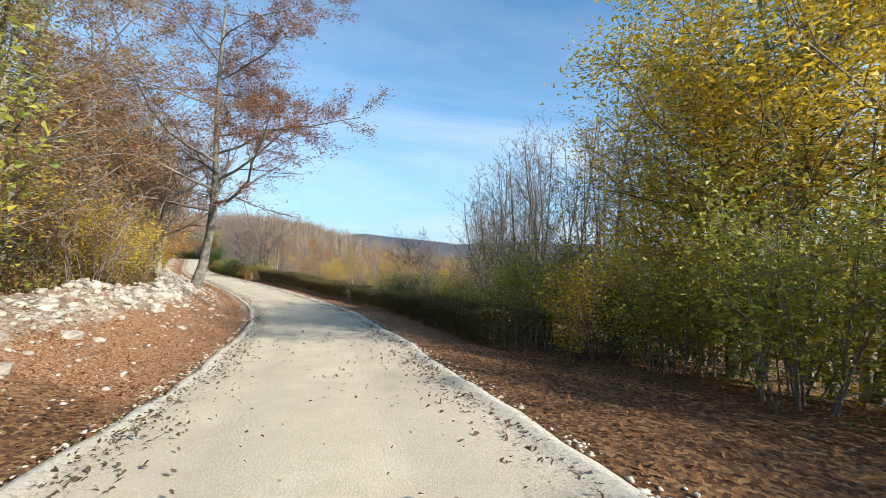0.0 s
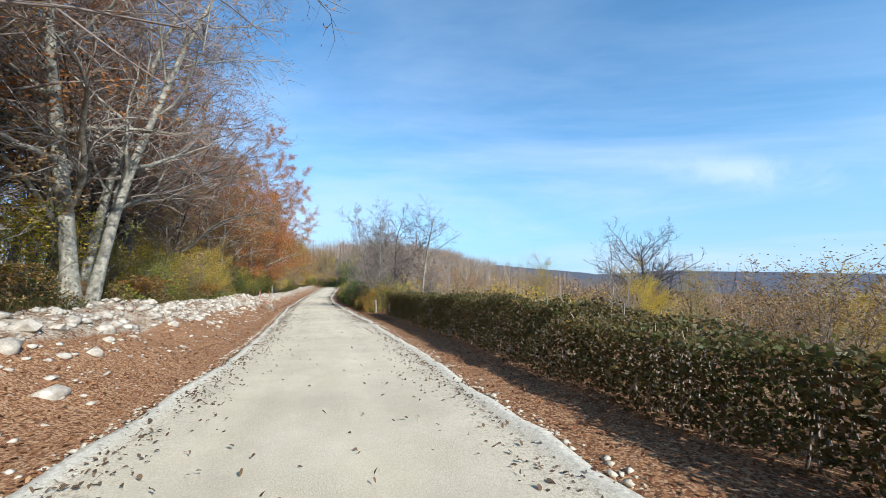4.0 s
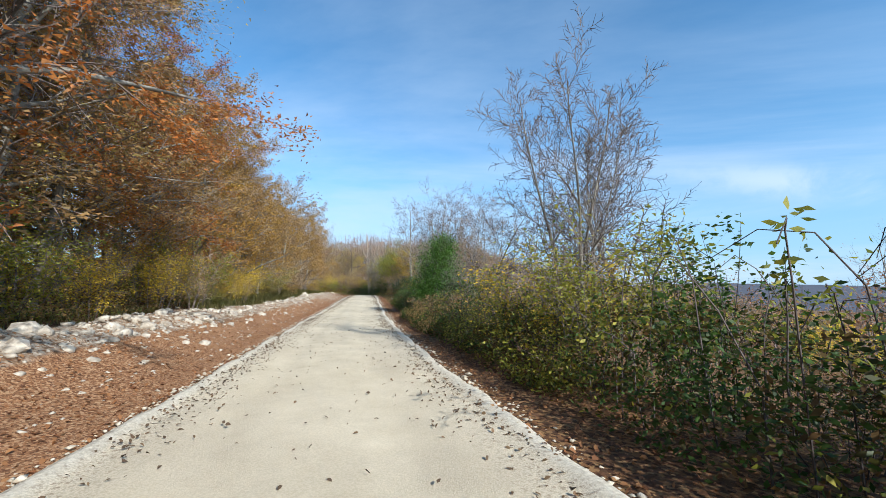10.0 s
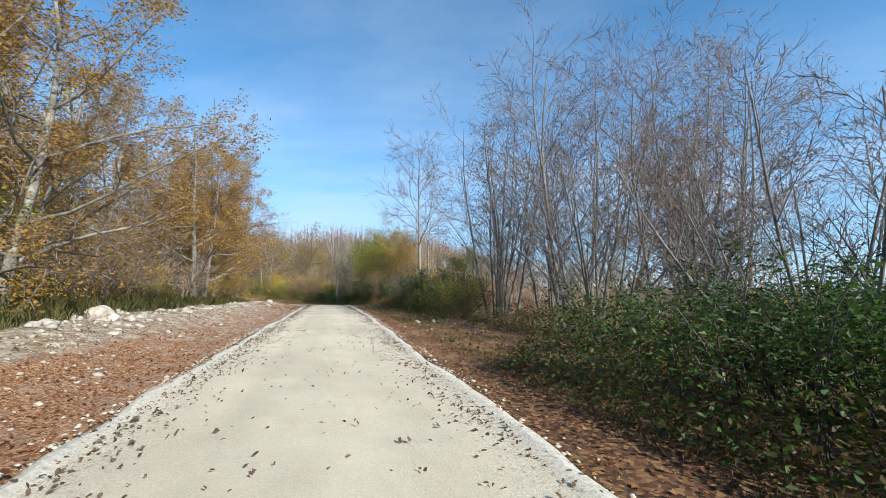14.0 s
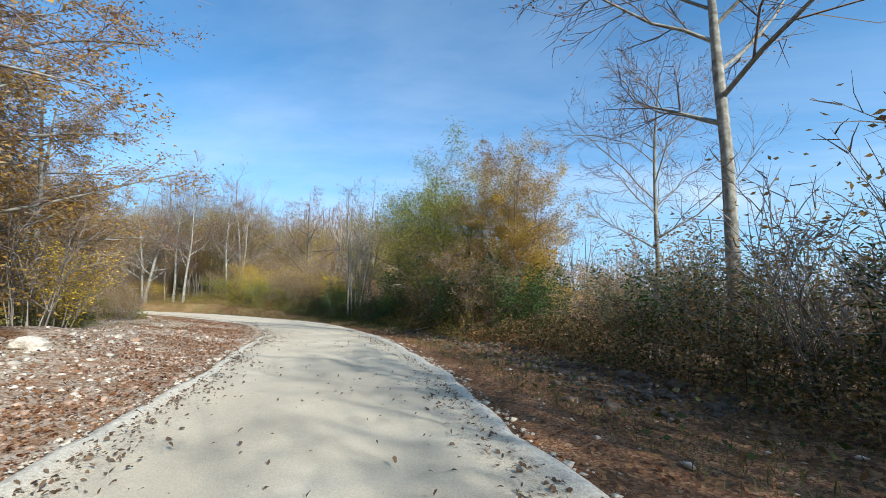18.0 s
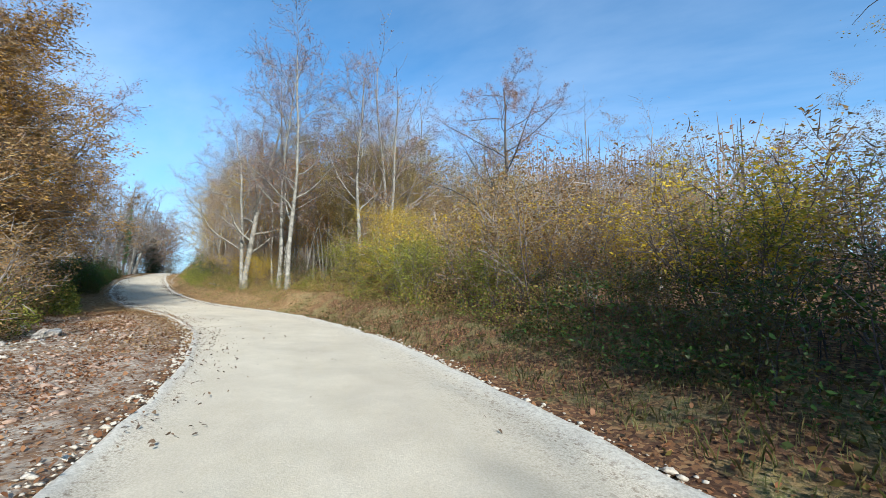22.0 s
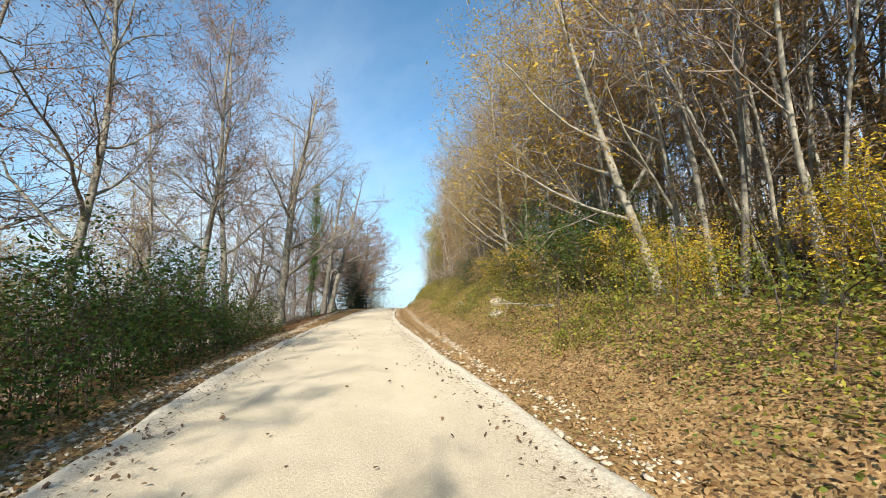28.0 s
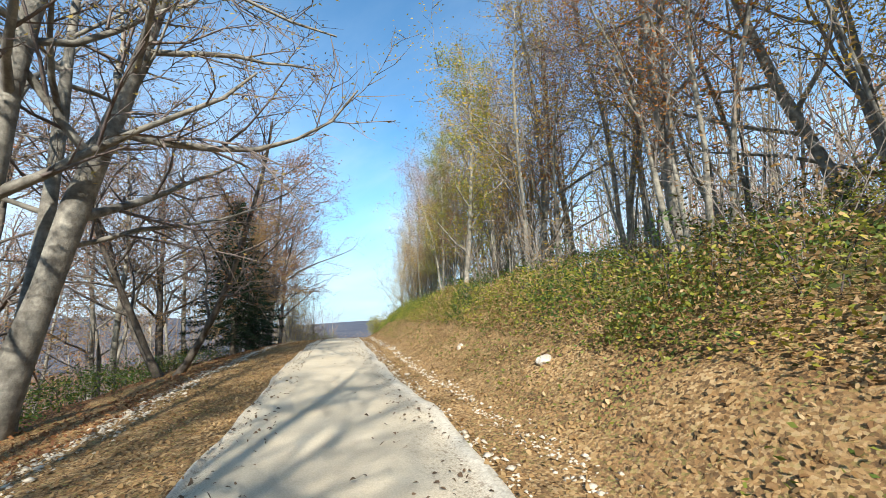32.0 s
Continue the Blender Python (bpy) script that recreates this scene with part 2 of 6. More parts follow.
TWIG_PALE = material("pale_twigs", [(0.19, 0.16, 0.135), (0.32, 0.275, 0.235)], scale=2, rough=0.9, bump=0)
TWIG_DARK = material("dark_twigs", [(0.055, 0.045, 0.045), (0.11, 0.09, 0.085)], scale=2, rough=0.9, bump=0)
STONE = material("white_limestone", [(0.27, 0.225, 0.175), (0.45, 0.395, 0.325), (0.62, 0.57, 0.48)], scale=7, rough=0.92, bump=0.8, bump_scale=22, own=0.3)
GRAVEL = material("pale_gravel", [(0.34, 0.29, 0.22), (0.50, 0.44, 0.35), (0.63, 0.57, 0.47)], scale=14, rough=0.93, bump=0.5, bump_scale=60)
OLD_WOOD = material("weathered_wood", [(0.08, 0.068, 0.055), (0.19, 0.165, 0.135), (0.30, 0.27, 0.22)], scale=9, rough=0.9, bump=0.7, bump_scale=40)
RED_PAINT = material("faded_red_paint", [(0.26, 0.06, 0.045), (0.36, 0.10, 0.075), (0.33, 0.19, 0.15)], scale=12, rough=0.6, bump=0.3, bump_scale=40)
PALE_PAINT = material("worn_white_paint", [(0.16, 0.14, 0.115), (0.30, 0.275, 0.23), (0.42, 0.39, 0.33)], scale=12, rough=0.7, bump=0.3, bump_scale=40)


def attribute(t, name):
    a = t.nodes.new("ShaderNodeAttribute")
    a.attribute_name = name
    return a.outputs["Fac"]


def blend(t, fac, a, b):
    m = t.nodes.new("ShaderNodeMixRGB")
    link(t, fac, m.inputs[0])
    for socket, c in ((m.inputs[1], a), (m.inputs[2], b)):
        if isinstance(c, tuple):
            socket.default_value = (*c, 1)
        else:
            link(t, c, socket)
    return m.outputs[0]


def noise_of(t, scale, lo, hi, detail=6.0, rough=0.65):
    geo = t.nodes.new("ShaderNodeNewGeometry")
    n = node(t, "ShaderNodeTexNoise", Scale=scale, Detail=detail, Roughness=rough)
    link(t, geo.outputs["Position"], n.inputs["Vector"])
    r = node(t, "ShaderNodeMapRange")
    r.inputs["From Min"].default_value, r.inputs["From Max"].default_value = lo, hi
    link(t, n.outputs["Fac"], r.inputs[0])
    return r.outputs[0]


def math_of(t, op, a, b):
    m = t.nodes.new("ShaderNodeMath")
    m.operation, m.use_clamp = op, True
    for socket, v in zip(m.inputs, (a, b)):
        if isinstance(v, (int, float)):
            socket.default_value = v
        else:
            link(t, v, socket)
    return m.outputs[0]


def leafy_cells(t, scale, colours):
    """Flat leaf-sized patches, each in one of the colours."""
    geo = t.nodes.new("ShaderNodeNewGeometry")
    warp = node(t, "ShaderNodeTexNoise", Scale=scale * 0.7, Detail=3.0)
    link(t, geo.outputs["Position"], warp.inputs["Vector"])
    add = t.nodes.new("ShaderNodeVectorMath")
    add.operation = "MULTIPLY_ADD"
    add.inputs[1].default_value = (0.9 / scale,) * 3
    link(t, warp.outputs["Color"], add.inputs[0])
    link(t, geo.outputs["Position"], add.inputs[2])
    cell = node(t, "ShaderNodeTexVoronoi", Scale=scale)
    link(t, add.outputs[0], cell.inputs["Vector"])
    sep = t.nodes.new("ShaderNodeSeparateColor")
    link(t, cell.outputs["Color"], sep.inputs[0])
    ramp = t.nodes.new("ShaderNodeValToRGB")
    ramp.color_ramp.interpolation = "CONSTANT"
    els = ramp.color_ramp.elements
    while len(els) < len(colours):
        els.new(0.5)
    for n, c in enumerate(colours):
        els[n].position, els[n].color = n / len(colours), (*c, 1)
    link(t, sep.outputs[0], ramp.inputs[0])
    return ramp.outputs[0]


def ground_material():
    """Leaf litter, dry grass, bare rubble earth: where each lies is told by the sheet's attributes."""
    m = bpy.data.materials.new("forest_ground")
    m.use_nodes = True
    t = m.node_tree
    bsdf = t.nodes["Principled BSDF"]
    bsdf.inputs["Roughness"].default_value = 0.95
    bsdf.inputs["Specular IOR Level"].default_value = 0.15
    leafy = leafy_cells(t, 24, [(0.07, 0.035, 0.02), (0.20, 0.10, 0.045), (0.13, 0.065, 0.035), (0.27, 0.155, 0.07), (0.10, 0.055, 0.03)])
    grass = blend(t, noise_of(t, 9, 0.35, 0.65), (0.10, 0.105, 0.035), (0.26, 0.21, 0.09))
    grass = blend(t, noise_of(t, 0.8, 0.4, 0.65), grass, (0.12, 0.15, 0.04))
    grass = blend(t, noise_of(t, 40, 0.45, 0.6), grass, (0.34, 0.28, 0.14))
    earth = blend(t, noise_of(t, 4.5, 0.40, 0.58), (0.20, 0.125, 0.075), (0.48, 0.41, 0.32))
    earth = blend(t, noise_of(t, 16, 0.47, 0.58), earth, leafy_cells(t, 30, [(0.14, 0.07, 0.035), (0.32, 0.18, 0.09), (0.52, 0.45, 0.36), (0.24, 0.13, 0.065), (0.40, 0.34, 0.26)]))
    wild = noise_of(t, 1.6, 0.25, 0.75)
    red = leafy_cells(t, 44, [(0.14, 0.062, 0.032), (0.36, 0.19, 0.095), (0.27, 0.13, 0.062), (0.44, 0.275, 0.155), (0.21, 0.105, 0.052)])
    tan = leafy_cells(t, 38, [(0.22, 0.13, 0.06), (0.43, 0.28, 0.13), (0.31, 0.185, 0.08), (0.50, 0.35, 0.18), (0.13, 0.08, 0.042), (0.37, 0.225, 0.10)])
    c = leafy
    patch = noise_of(t, 0.9, 0.40, 0.62)
    tan = blend(t, patch, tan, leafy_cells(t, 40, [(0.13, 0.075, 0.035), (0.27, 0.15, 0.065), (0.36, 0.21, 0.09), (0.09, 0.055, 0.03), (0.20, 0.19, 0.055)]))
    tan = blend(t, noise_of(t, 5.0, 0.58, 0.70), tan, (0.12, 0.075, 0.038))
    for name, colour in (("tan", tan), ("grass", grass), ("earth", earth), ("red", red)):
        a = attribute(t, name)
        spread = math_of(t, "ADD", math_of(t, "MULTIPLY", a, 1.35), math_of(t, "MULTIPLY", wild, 0.5))
        edge = node(t, "ShaderNodeMapRange")
        edge.inputs["From Min"].default_value, edge.inputs["From Max"].default_value = 0.62, 0.88
        link(t, spread, edge.inputs[0])
        c = blend(t, edge.outputs[0], c, colour)
    link(t, c, bsdf.inputs["Base Color"])
    geo = t.nodes.new("ShaderNodeNewGeometry")
    n = node(t, "ShaderNodeTexNoise", Scale=16.0, Detail=8.0, Roughness=0.75)
    link(t, geo.outputs["Position"], n.inputs["Vector"])
    b = node(t, "ShaderNodeBump", Strength=0.7, Distance=0.04)
    link(t, n.outputs["Fac"], b.inputs["Height"])
    link(t, b.outputs[0], bsdf.inputs["Normal"])
    return m


def road_material():
    """Compacted pale limestone gravel: smoother wheel tracks, coarser edges, damp and dusty patches."""
    m = bpy.data.materials.new("limestone_gravel")
    m.use_nodes = True
    t = m.node_tree
    bsdf = t.nodes["Principled BSDF"]
    bsdf.inputs["Roughness"].default_value = 0.93
    bsdf.inputs["Specular IOR Level"].default_value = 0.2
    c = blend(t, noise_of(t, 1.3, 0.3, 0.7), (0.55, 0.465, 0.325), (0.67, 0.58, 0.43))
    c = blend(t, noise_of(t, 0.35, 0.42, 0.68), c, (0.47, 0.395, 0.285))
    grit = blend(t, noise_of(t, 60, 0.4, 0.6), (0.35, 0.295, 0.215), (0.74, 0.66, 0.52))
    edge = attribute(t, "edge")
    c = blend(t, math_of(t, "ADD", math_of(t, "MULTIPLY", edge, 0.6), 0.22), c, grit)
    flecks = math_of(t, "MULTIPLY", noise_of(t, 19, 0.55, 0.64, 3.0), math_of(t, "ADD", math_of(t, "MULTIPLY", edge, 0.85), 0.02))
    c = blend(t, flecks, c, (0.15, 0.085, 0.045))
    rim = node(t, "ShaderNodeMapRange")
    rim.inputs["From Min"].default_value, rim.inputs["From Max"].default_value = 0.70, 0.92
    link(t, edge, rim.inputs[0])
    c = blend(t, math_of(t, "MULTIPLY", rim.outputs[0], 0.75), c, blend(t, noise_of(t, 22, 0.35, 0.6), (0.44, 0.39, 0.31), (0.70, 0.655, 0.555)))
    link(t, c, bsdf.inputs["Base Color"])
    geo = t.nodes.new("ShaderNodeNewGeometry")
    n = node(t, "ShaderNodeTexNoise", Scale=45.0, Detail=6.0, Roughness=0.8)
    link(t, geo.outputs["Position"], n.inputs["Vector"])
    b = node(t, "ShaderNodeBump", Strength=0.55, Distance=0.02)
    link(t, n.outputs["Fac"], b.inputs["Height"])
    link(t, b.outputs[0], bsdf.inputs["Normal"])
    return m


GROUND, ROAD = ground_material(), road_material()
# the blue-grey of distance haze is painted into the hills' base colour
HAZY_HILL = material("hazy_wooded_hill", [(0.055, 0.06, 0.08), (0.075, 0.078, 0.10), (0.10, 0.098, 0.115)], scale=0.02, rough=1.0, bump=0)

# ---- the plan: the road's middle line, and the lie of the land beside it ----
CENTRE = [
    (-0.19, -0.05, -1.35), (-2.45, 7.62, -2.03), (-5.22, 15.12, -2.51), (-8.9, 22.22, -2.85),
    (-13.11, 29.02, -3.06), (-17.58, 35.66, -3.2), (-22.32, 42.1, -3.27), (-27.23, 48.42, -3.32),
    (-32.11, 54.76, -3.37), (-36.84, 61.2, -3.5), (-41.53, 67.69, -3.5), (-46.11, 74.24, -3.45),
    (-50.54, 80.9, -3.36), (-54.81, 87.67, -3.19), (-59.07, 94.44, -2.96), (-63.35, 101.2, -2.71),
    (-67.55, 108.01, -2.51), (-71.89, 114.73, -2.36), (-76.37, 121.36, -2.25), (-81.34, 127.62, -2.31),
    (-87.34, 132.9, -2.32), (-94.22, 136.95, -2.33), (-101.79, 139.48, -2.24), (-109.71, 140.58, -2.09),
    (-117.68, 141.25, -1.85), (-125.59, 142.46, -1.5), (-133.39, 144.21, -1.05), (-141.15, 146.17, -0.52),
    (-148.8, 148.5, -0.09), (-156.41, 150.97, 0.46),
]
EDGE = 2.15          # half the road's width


def spline(points, step=0.5):
    """A smooth line through points 8 m apart, run on at both ends."""
    p = np.array(points)
    back = [p[0] + (p[0] - p[1]) * np.array((1, 1, 0.6)) * k for k in range(16, 0, -1)]
    d = p[-1] - p[-2]
    rise = (0.32, 0.55, 0.62, 0.45, 0.0, -0.8, -1.8, -3.0, -4.2, -5.4, -6.5, -7.5, -8.4, -9.2, -10, -10.7, -11.3, -11.8, -12.2, -12.5)
    right = np.array((d[1], -d[0], 0)) / np.hypot(d[0], d[1])
    on = [p[-1] + np.array((d[0] * k, d[1] * k, z)) + right * (0.10 * k * k if k < 6 else 1.1 * k - 3.0) for k, z in zip(range(1, 21), rise)]
    p = np.array([*back, *p, *on])
    out = []
    for a, b, c, e in zip(p, p[1:], p[2:], p[3:]):
        for u in np.arange(0, 1, step / 8):
            out.append(0.5 * (2 * b + (c - a) * u + (2 * a - 5 * b + 4 * c - e) * u * u + (3 * b - a - 3 * c + e) * u ** 3))
    return np.array(out)


LINE = spline(CENTRE)
ALONG = np.concatenate([[0], np.cumsum(np.hypot(*np.diff(LINE[:, :2], axis=0).T))])
ALONG -= ALONG[np.hypot(LINE[:, 0] - CENTRE[0][0], LINE[:, 1] - CENTRE[0][1]).argmin()]
WAY = np.gradient(LINE[:, :2], axis=0)
WAY /= np.linalg.norm(WAY, axis=1)[:, None]
FIRST, LAST = float(ALONG[0]), float(ALONG[-1])


def on_line(s):
    x, y, z = (np.interp(s, ALONG, LINE[:, n]) for n in range(3))
    tx, ty = (np.interp(s, ALONG, WAY[:, n]) for n in range(2))
    k = np.hypot(tx, ty)
    return x, y, z, tx / k, ty / k


def half_left(s):
    """How far the bare gravel reaches to the left: narrower inside the bend, and leaves cover its margin in the wood."""
    return np.interp(s, (138, 151, 159, 166, 174, 181, 187, 212, 222, 229, 240, 252), (1.98, 1.63, 1.32, 1.42, 1.15, 1.1, 1.85, 1.9, 1.7, 1.05, 0.7, 0.55))


def half_right(s):
    return np.interp(s, (138, 145, 152, 159, 166, 174, 181, 187, 212, 220, 227, 243, 250), (2.08, 2.42, 2.45, 2.8, 2.85, 3.3, 3.3, 2.2, 2.1, 1.85, 1.5, 1.95, 1.85))


# heights over the road, by metres along it: at 5, 9, 25, 80 and 300 m beside it
STATIONS = (0, 22, 45, 75, 100, 125, 148, 165, 182, 205, 240, 290)
LEFT = {5: (1.0, 1.1, 0.65, 0.5, 0.45, 0.45, 0.35, 0.2, -0.1, -0.45, -0.5, -0.5),
        9: (1.9, 1.9, 1.25, 1.0, 0.9, 0.9, 0.5, 0.2, -0.6, -1.9, -2.2, -2.2),
        25: (5, 5, 4, 4, 4, 3, 1.0, -0.5, -4, -8, -9, -9),
        80: (11, 11, 10, 9, 8, 6, 2, -2, -11, -18, -20, -20),
        300: (30, 28, 26, 24, 20, 14, 4, -8, -20, -30, -34, -34)}
RIGHT = {5: (-0.25, -0.2, 0.0, -0.1, -0.1, 0.0, 0.05, 0.25, 1.0, 0.8, 1.4, 1.3),
         9: (-0.9, -0.8, -0.35, -0.6, -0.6, -0.4, -0.2, 0.6, 1.9, 1.7, 2.5, 2.3),
         25: (-4, -4, -2.6, -4, -4, -3, -1.5, 1.5, 3.8, 4.4, 5.2, 5),
         80: (-9, -9, -8, -9, -10, -10, -8, 0, 12, 19, 21, 9),
         300: (-26, -26, -26, -28, -30, -30, -30, -15, 10, 28, 30, -5)}
REACH = (2.1, 5, 9, 25, 80, 300)


def beside(s, lat):
    """Height over the road's line at a place beside it."""
    s, a = np.asarray(s, float), np.abs(lat)
    h = np.zeros(np.broadcast(s, a).shape)
    left = [np.interp(s, STATIONS, LEFT[k]) for k in REACH[1:]]
    right = [np.interp(s, STATIONS, RIGHT[k]) for k in REACH[1:]]
    rows = [np.where(np.asarray(lat) < 0, l, r) for l, r in zip(left, right)]
    rows = [0 * rows[0] - 0.02, *rows]
    first = np.where(np.asarray(lat) < 0, REACH[0], np.maximum(REACH[0], half_right(s) + 0.05))
    for n in range(5):
        low = first if n == 0 else REACH[n]
        u = np.clip((a - low) / (REACH[n + 1] - low), 0, 1)
        u = u * u * (3 - 2 * u) if n in (0,) else u
        h = np.where(a > low, rows[n] + (rows[n + 1] - rows[n]) * u, h)
    return h


def ripple(x, y, size, seed=0):
    """Cheap smooth noise, about -1 to 1."""
    a, b = np.asarray(x) / size + seed * 7.3, np.asarray(y) / size - seed * 3.1
    return (np.sin(a * 1.7 + 1.3 * np.sin(b * 1.1)) + np.sin(b * 2.3 + 1.7 * np.sin(a * 0.9 + 1)) + np.sin((a + b) * 3.1 + seed) * 0.6) / 2.6


def lie(s, lat):
    """Where a place beside the road is: x, y and the ground's height."""
    x, y, z, tx, ty = on_line(s)
    px, py = x + ty * lat, y - tx * lat
    rough = np.clip((np.abs(lat) - 2.0) / 2.5, 0, 1)
    bumps = (0.10 * ripple(px, py, 1.1) + 0.05 * ripple(px, py, 0.42, 2) + 0.25 * ripple(px, py, 5.0, 1) * np.clip((np.abs(lat) - 4) / 6, 0, 1)) * rough
    heap = (0.30 + 0.10 * ripple(px, py, 0.5, 6)) * np.exp(-((np.asarray(lat) + 4.9) / 0.8) ** 2) * np.interp(s, (4, 12, 78, 95, 150), (0, 1, 1, 0.3, 0)) * (1 + 0.5 * ripple(px, py, 1.7, 4))
    return px, py, z + beside(s, lat) + bumps + heap


def nearest(x, y):
    """Metres along the road, and beside it, of places in the plan."""
    x, y = np.atleast_1d(np.asarray(x, float)), np.atleast_1d(np.asarray(y, float))
    some = slice(None, None, 4)
    i = ((x[:, None] - LINE[some, 0]) ** 2 + (y[:, None] - LINE[some, 1]) ** 2).argmin(1) * 4
    q = np.stack([x - LINE[i, 0], y - LINE[i, 1]], 1)
    s = ALONG[i] + np.clip((q * WAY[i]).sum(1), -1.5, 1.5)
    return s, q[:, 0] * WAY[i, 1] - q[:, 1] * WAY[i, 0], np.hypot(q[:, 0], q[:, 1])


# ---- the wide land: heights on a coarse grid, smoothed away from the road ----
REACHES = np.concatenate([-np.geomspace(320, 3400, 34)[::-1], np.arange(-300, 301, 7.5), np.geomspace(320, 3400, 34)])


def wide_land():
    gx, gy = np.meshgrid(REACHES - 75, REACHES + 75, indexing="ij")
    gs, gl, far = nearest(gx.ravel(), gy.ravel())
    _, _, base, _, _ = on_line(gs)
    h = beside(gs, np.where(gl < 0, -far, far))
    out = np.hypot(gx.ravel() + 75, gy.ravel() - 75)
    turn = np.arctan2(gy.ravel() - 75, gx.ravel() + 75)
    ridge = np.interp(np.degrees(turn), (-180, -100, 0, 50, 62, 70, 78, 86, 93, 100, 108, 124, 138, 166, 180), (70, 50, 55, 40, 44, 52, 78, 56, 86, 126, 84, 50, -15, -15, 70))
    hills = (ridge + 5 * np.sin(turn * 17)) * np.clip((out - 700) / 1500, 0, 1) ** 1.4
    valley = np.clip((out - 320) / 500, 0, 1) * -12
    z = np.where(out > 330, (base + h) * np.clip(1 - (out - 330) / 900, 0, 1) + hills + valley, base + h)
    soft = z.reshape(gx.shape).copy()
    for _ in range(40):
        soft[1:-1, 1:-1] = (soft[1:-1, 1:-1] * 2 + soft[:-2, 1:-1] + soft[2:, 1:-1] + soft[1:-1, :-2] + soft[1:-1, 2:]) / 6
    u = np.clip((far - 22) / 22, 0, 1) * np.clip(1 - (out - 450) / 400, 0, 1)
    z = z * (1 - u) + soft.ravel() * u + 1.2 * ripple(gx.ravel(), gy.ravel(), 30) * np.clip((far - 30) / 40, 0, 1)
    z = z - np.where(far < 16, 2.6, np.where(far < 22, 1.0, 0))
    return gs, gl, far, z.reshape(gx.shape)


LAND_S, LAND_LAT, LAND_FAR, LAND_Z = wide_land()


def land(x, y):
    """The wide land's height at places in the plan."""
    i, j = (np.clip(np.searchsorted(REACHES, c, "right") - 1, 0, len(REACHES) - 2) for c in (np.asarray(x) + 75, np.asarray(y) - 75))
    u = (np.asarray(x) + 75 - REACHES[i]) / (REACHES[i + 1] - REACHES[i])
    v = (np.asarray(y) - 75 - REACHES[j]) / (REACHES[j + 1] - REACHES[j])
    z = LAND_Z
    return (z[i, j] * (1 - u) + z[i + 1, j] * u) * (1 - v) + (z[i, j + 1] * (1 - u) + z[i + 1, j + 1] * u) * v


# ---- building helpers ----
def mesh_of(name, verts, faces, mat, smooth=False):
    me = bpy.data.meshes.new(name)
    v, f = np.asarray(verts, np.float32), np.asarray(faces, np.int32)
    me.vertices.add(len(v))
    me.vertices.foreach_set("co", v.ravel())
    k = f.shape[1]
    me.loops.add(f.size)
    me.loops.foreach_set("vertex_index", f.ravel())
    me.polygons.add(len(f))
    me.polygons.foreach_set("loop_start", np.arange(0, f.size, k, dtype=np.int32))
    me.polygons.foreach_set("loop_total", np.full(len(f), k, np.int32))
    if smooth:
        me.polygons.foreach_set("use_smooth", np.ones(len(f), bool))
    me.update(calc_edges=True)
    me.materials.append(mat)
    return me


def part(name, me, parent, label=""):
    ob = new(name, me)
    ob.parent = parent
    return tagged(ob, label)


def set_values(me, name, values):
    me.attributes.new(name, "FLOAT", "POINT").data.foreach_set("value", np.asarray(values, np.float32))


def grid_faces(rows, cols):
    i = np.arange(rows * cols).reshape(rows, cols)
    return np.stack([i[:-1, :-1], i[:-1, 1:], i[1:, 1:], i[1:, :-1]], -1).reshape(-1, 4)


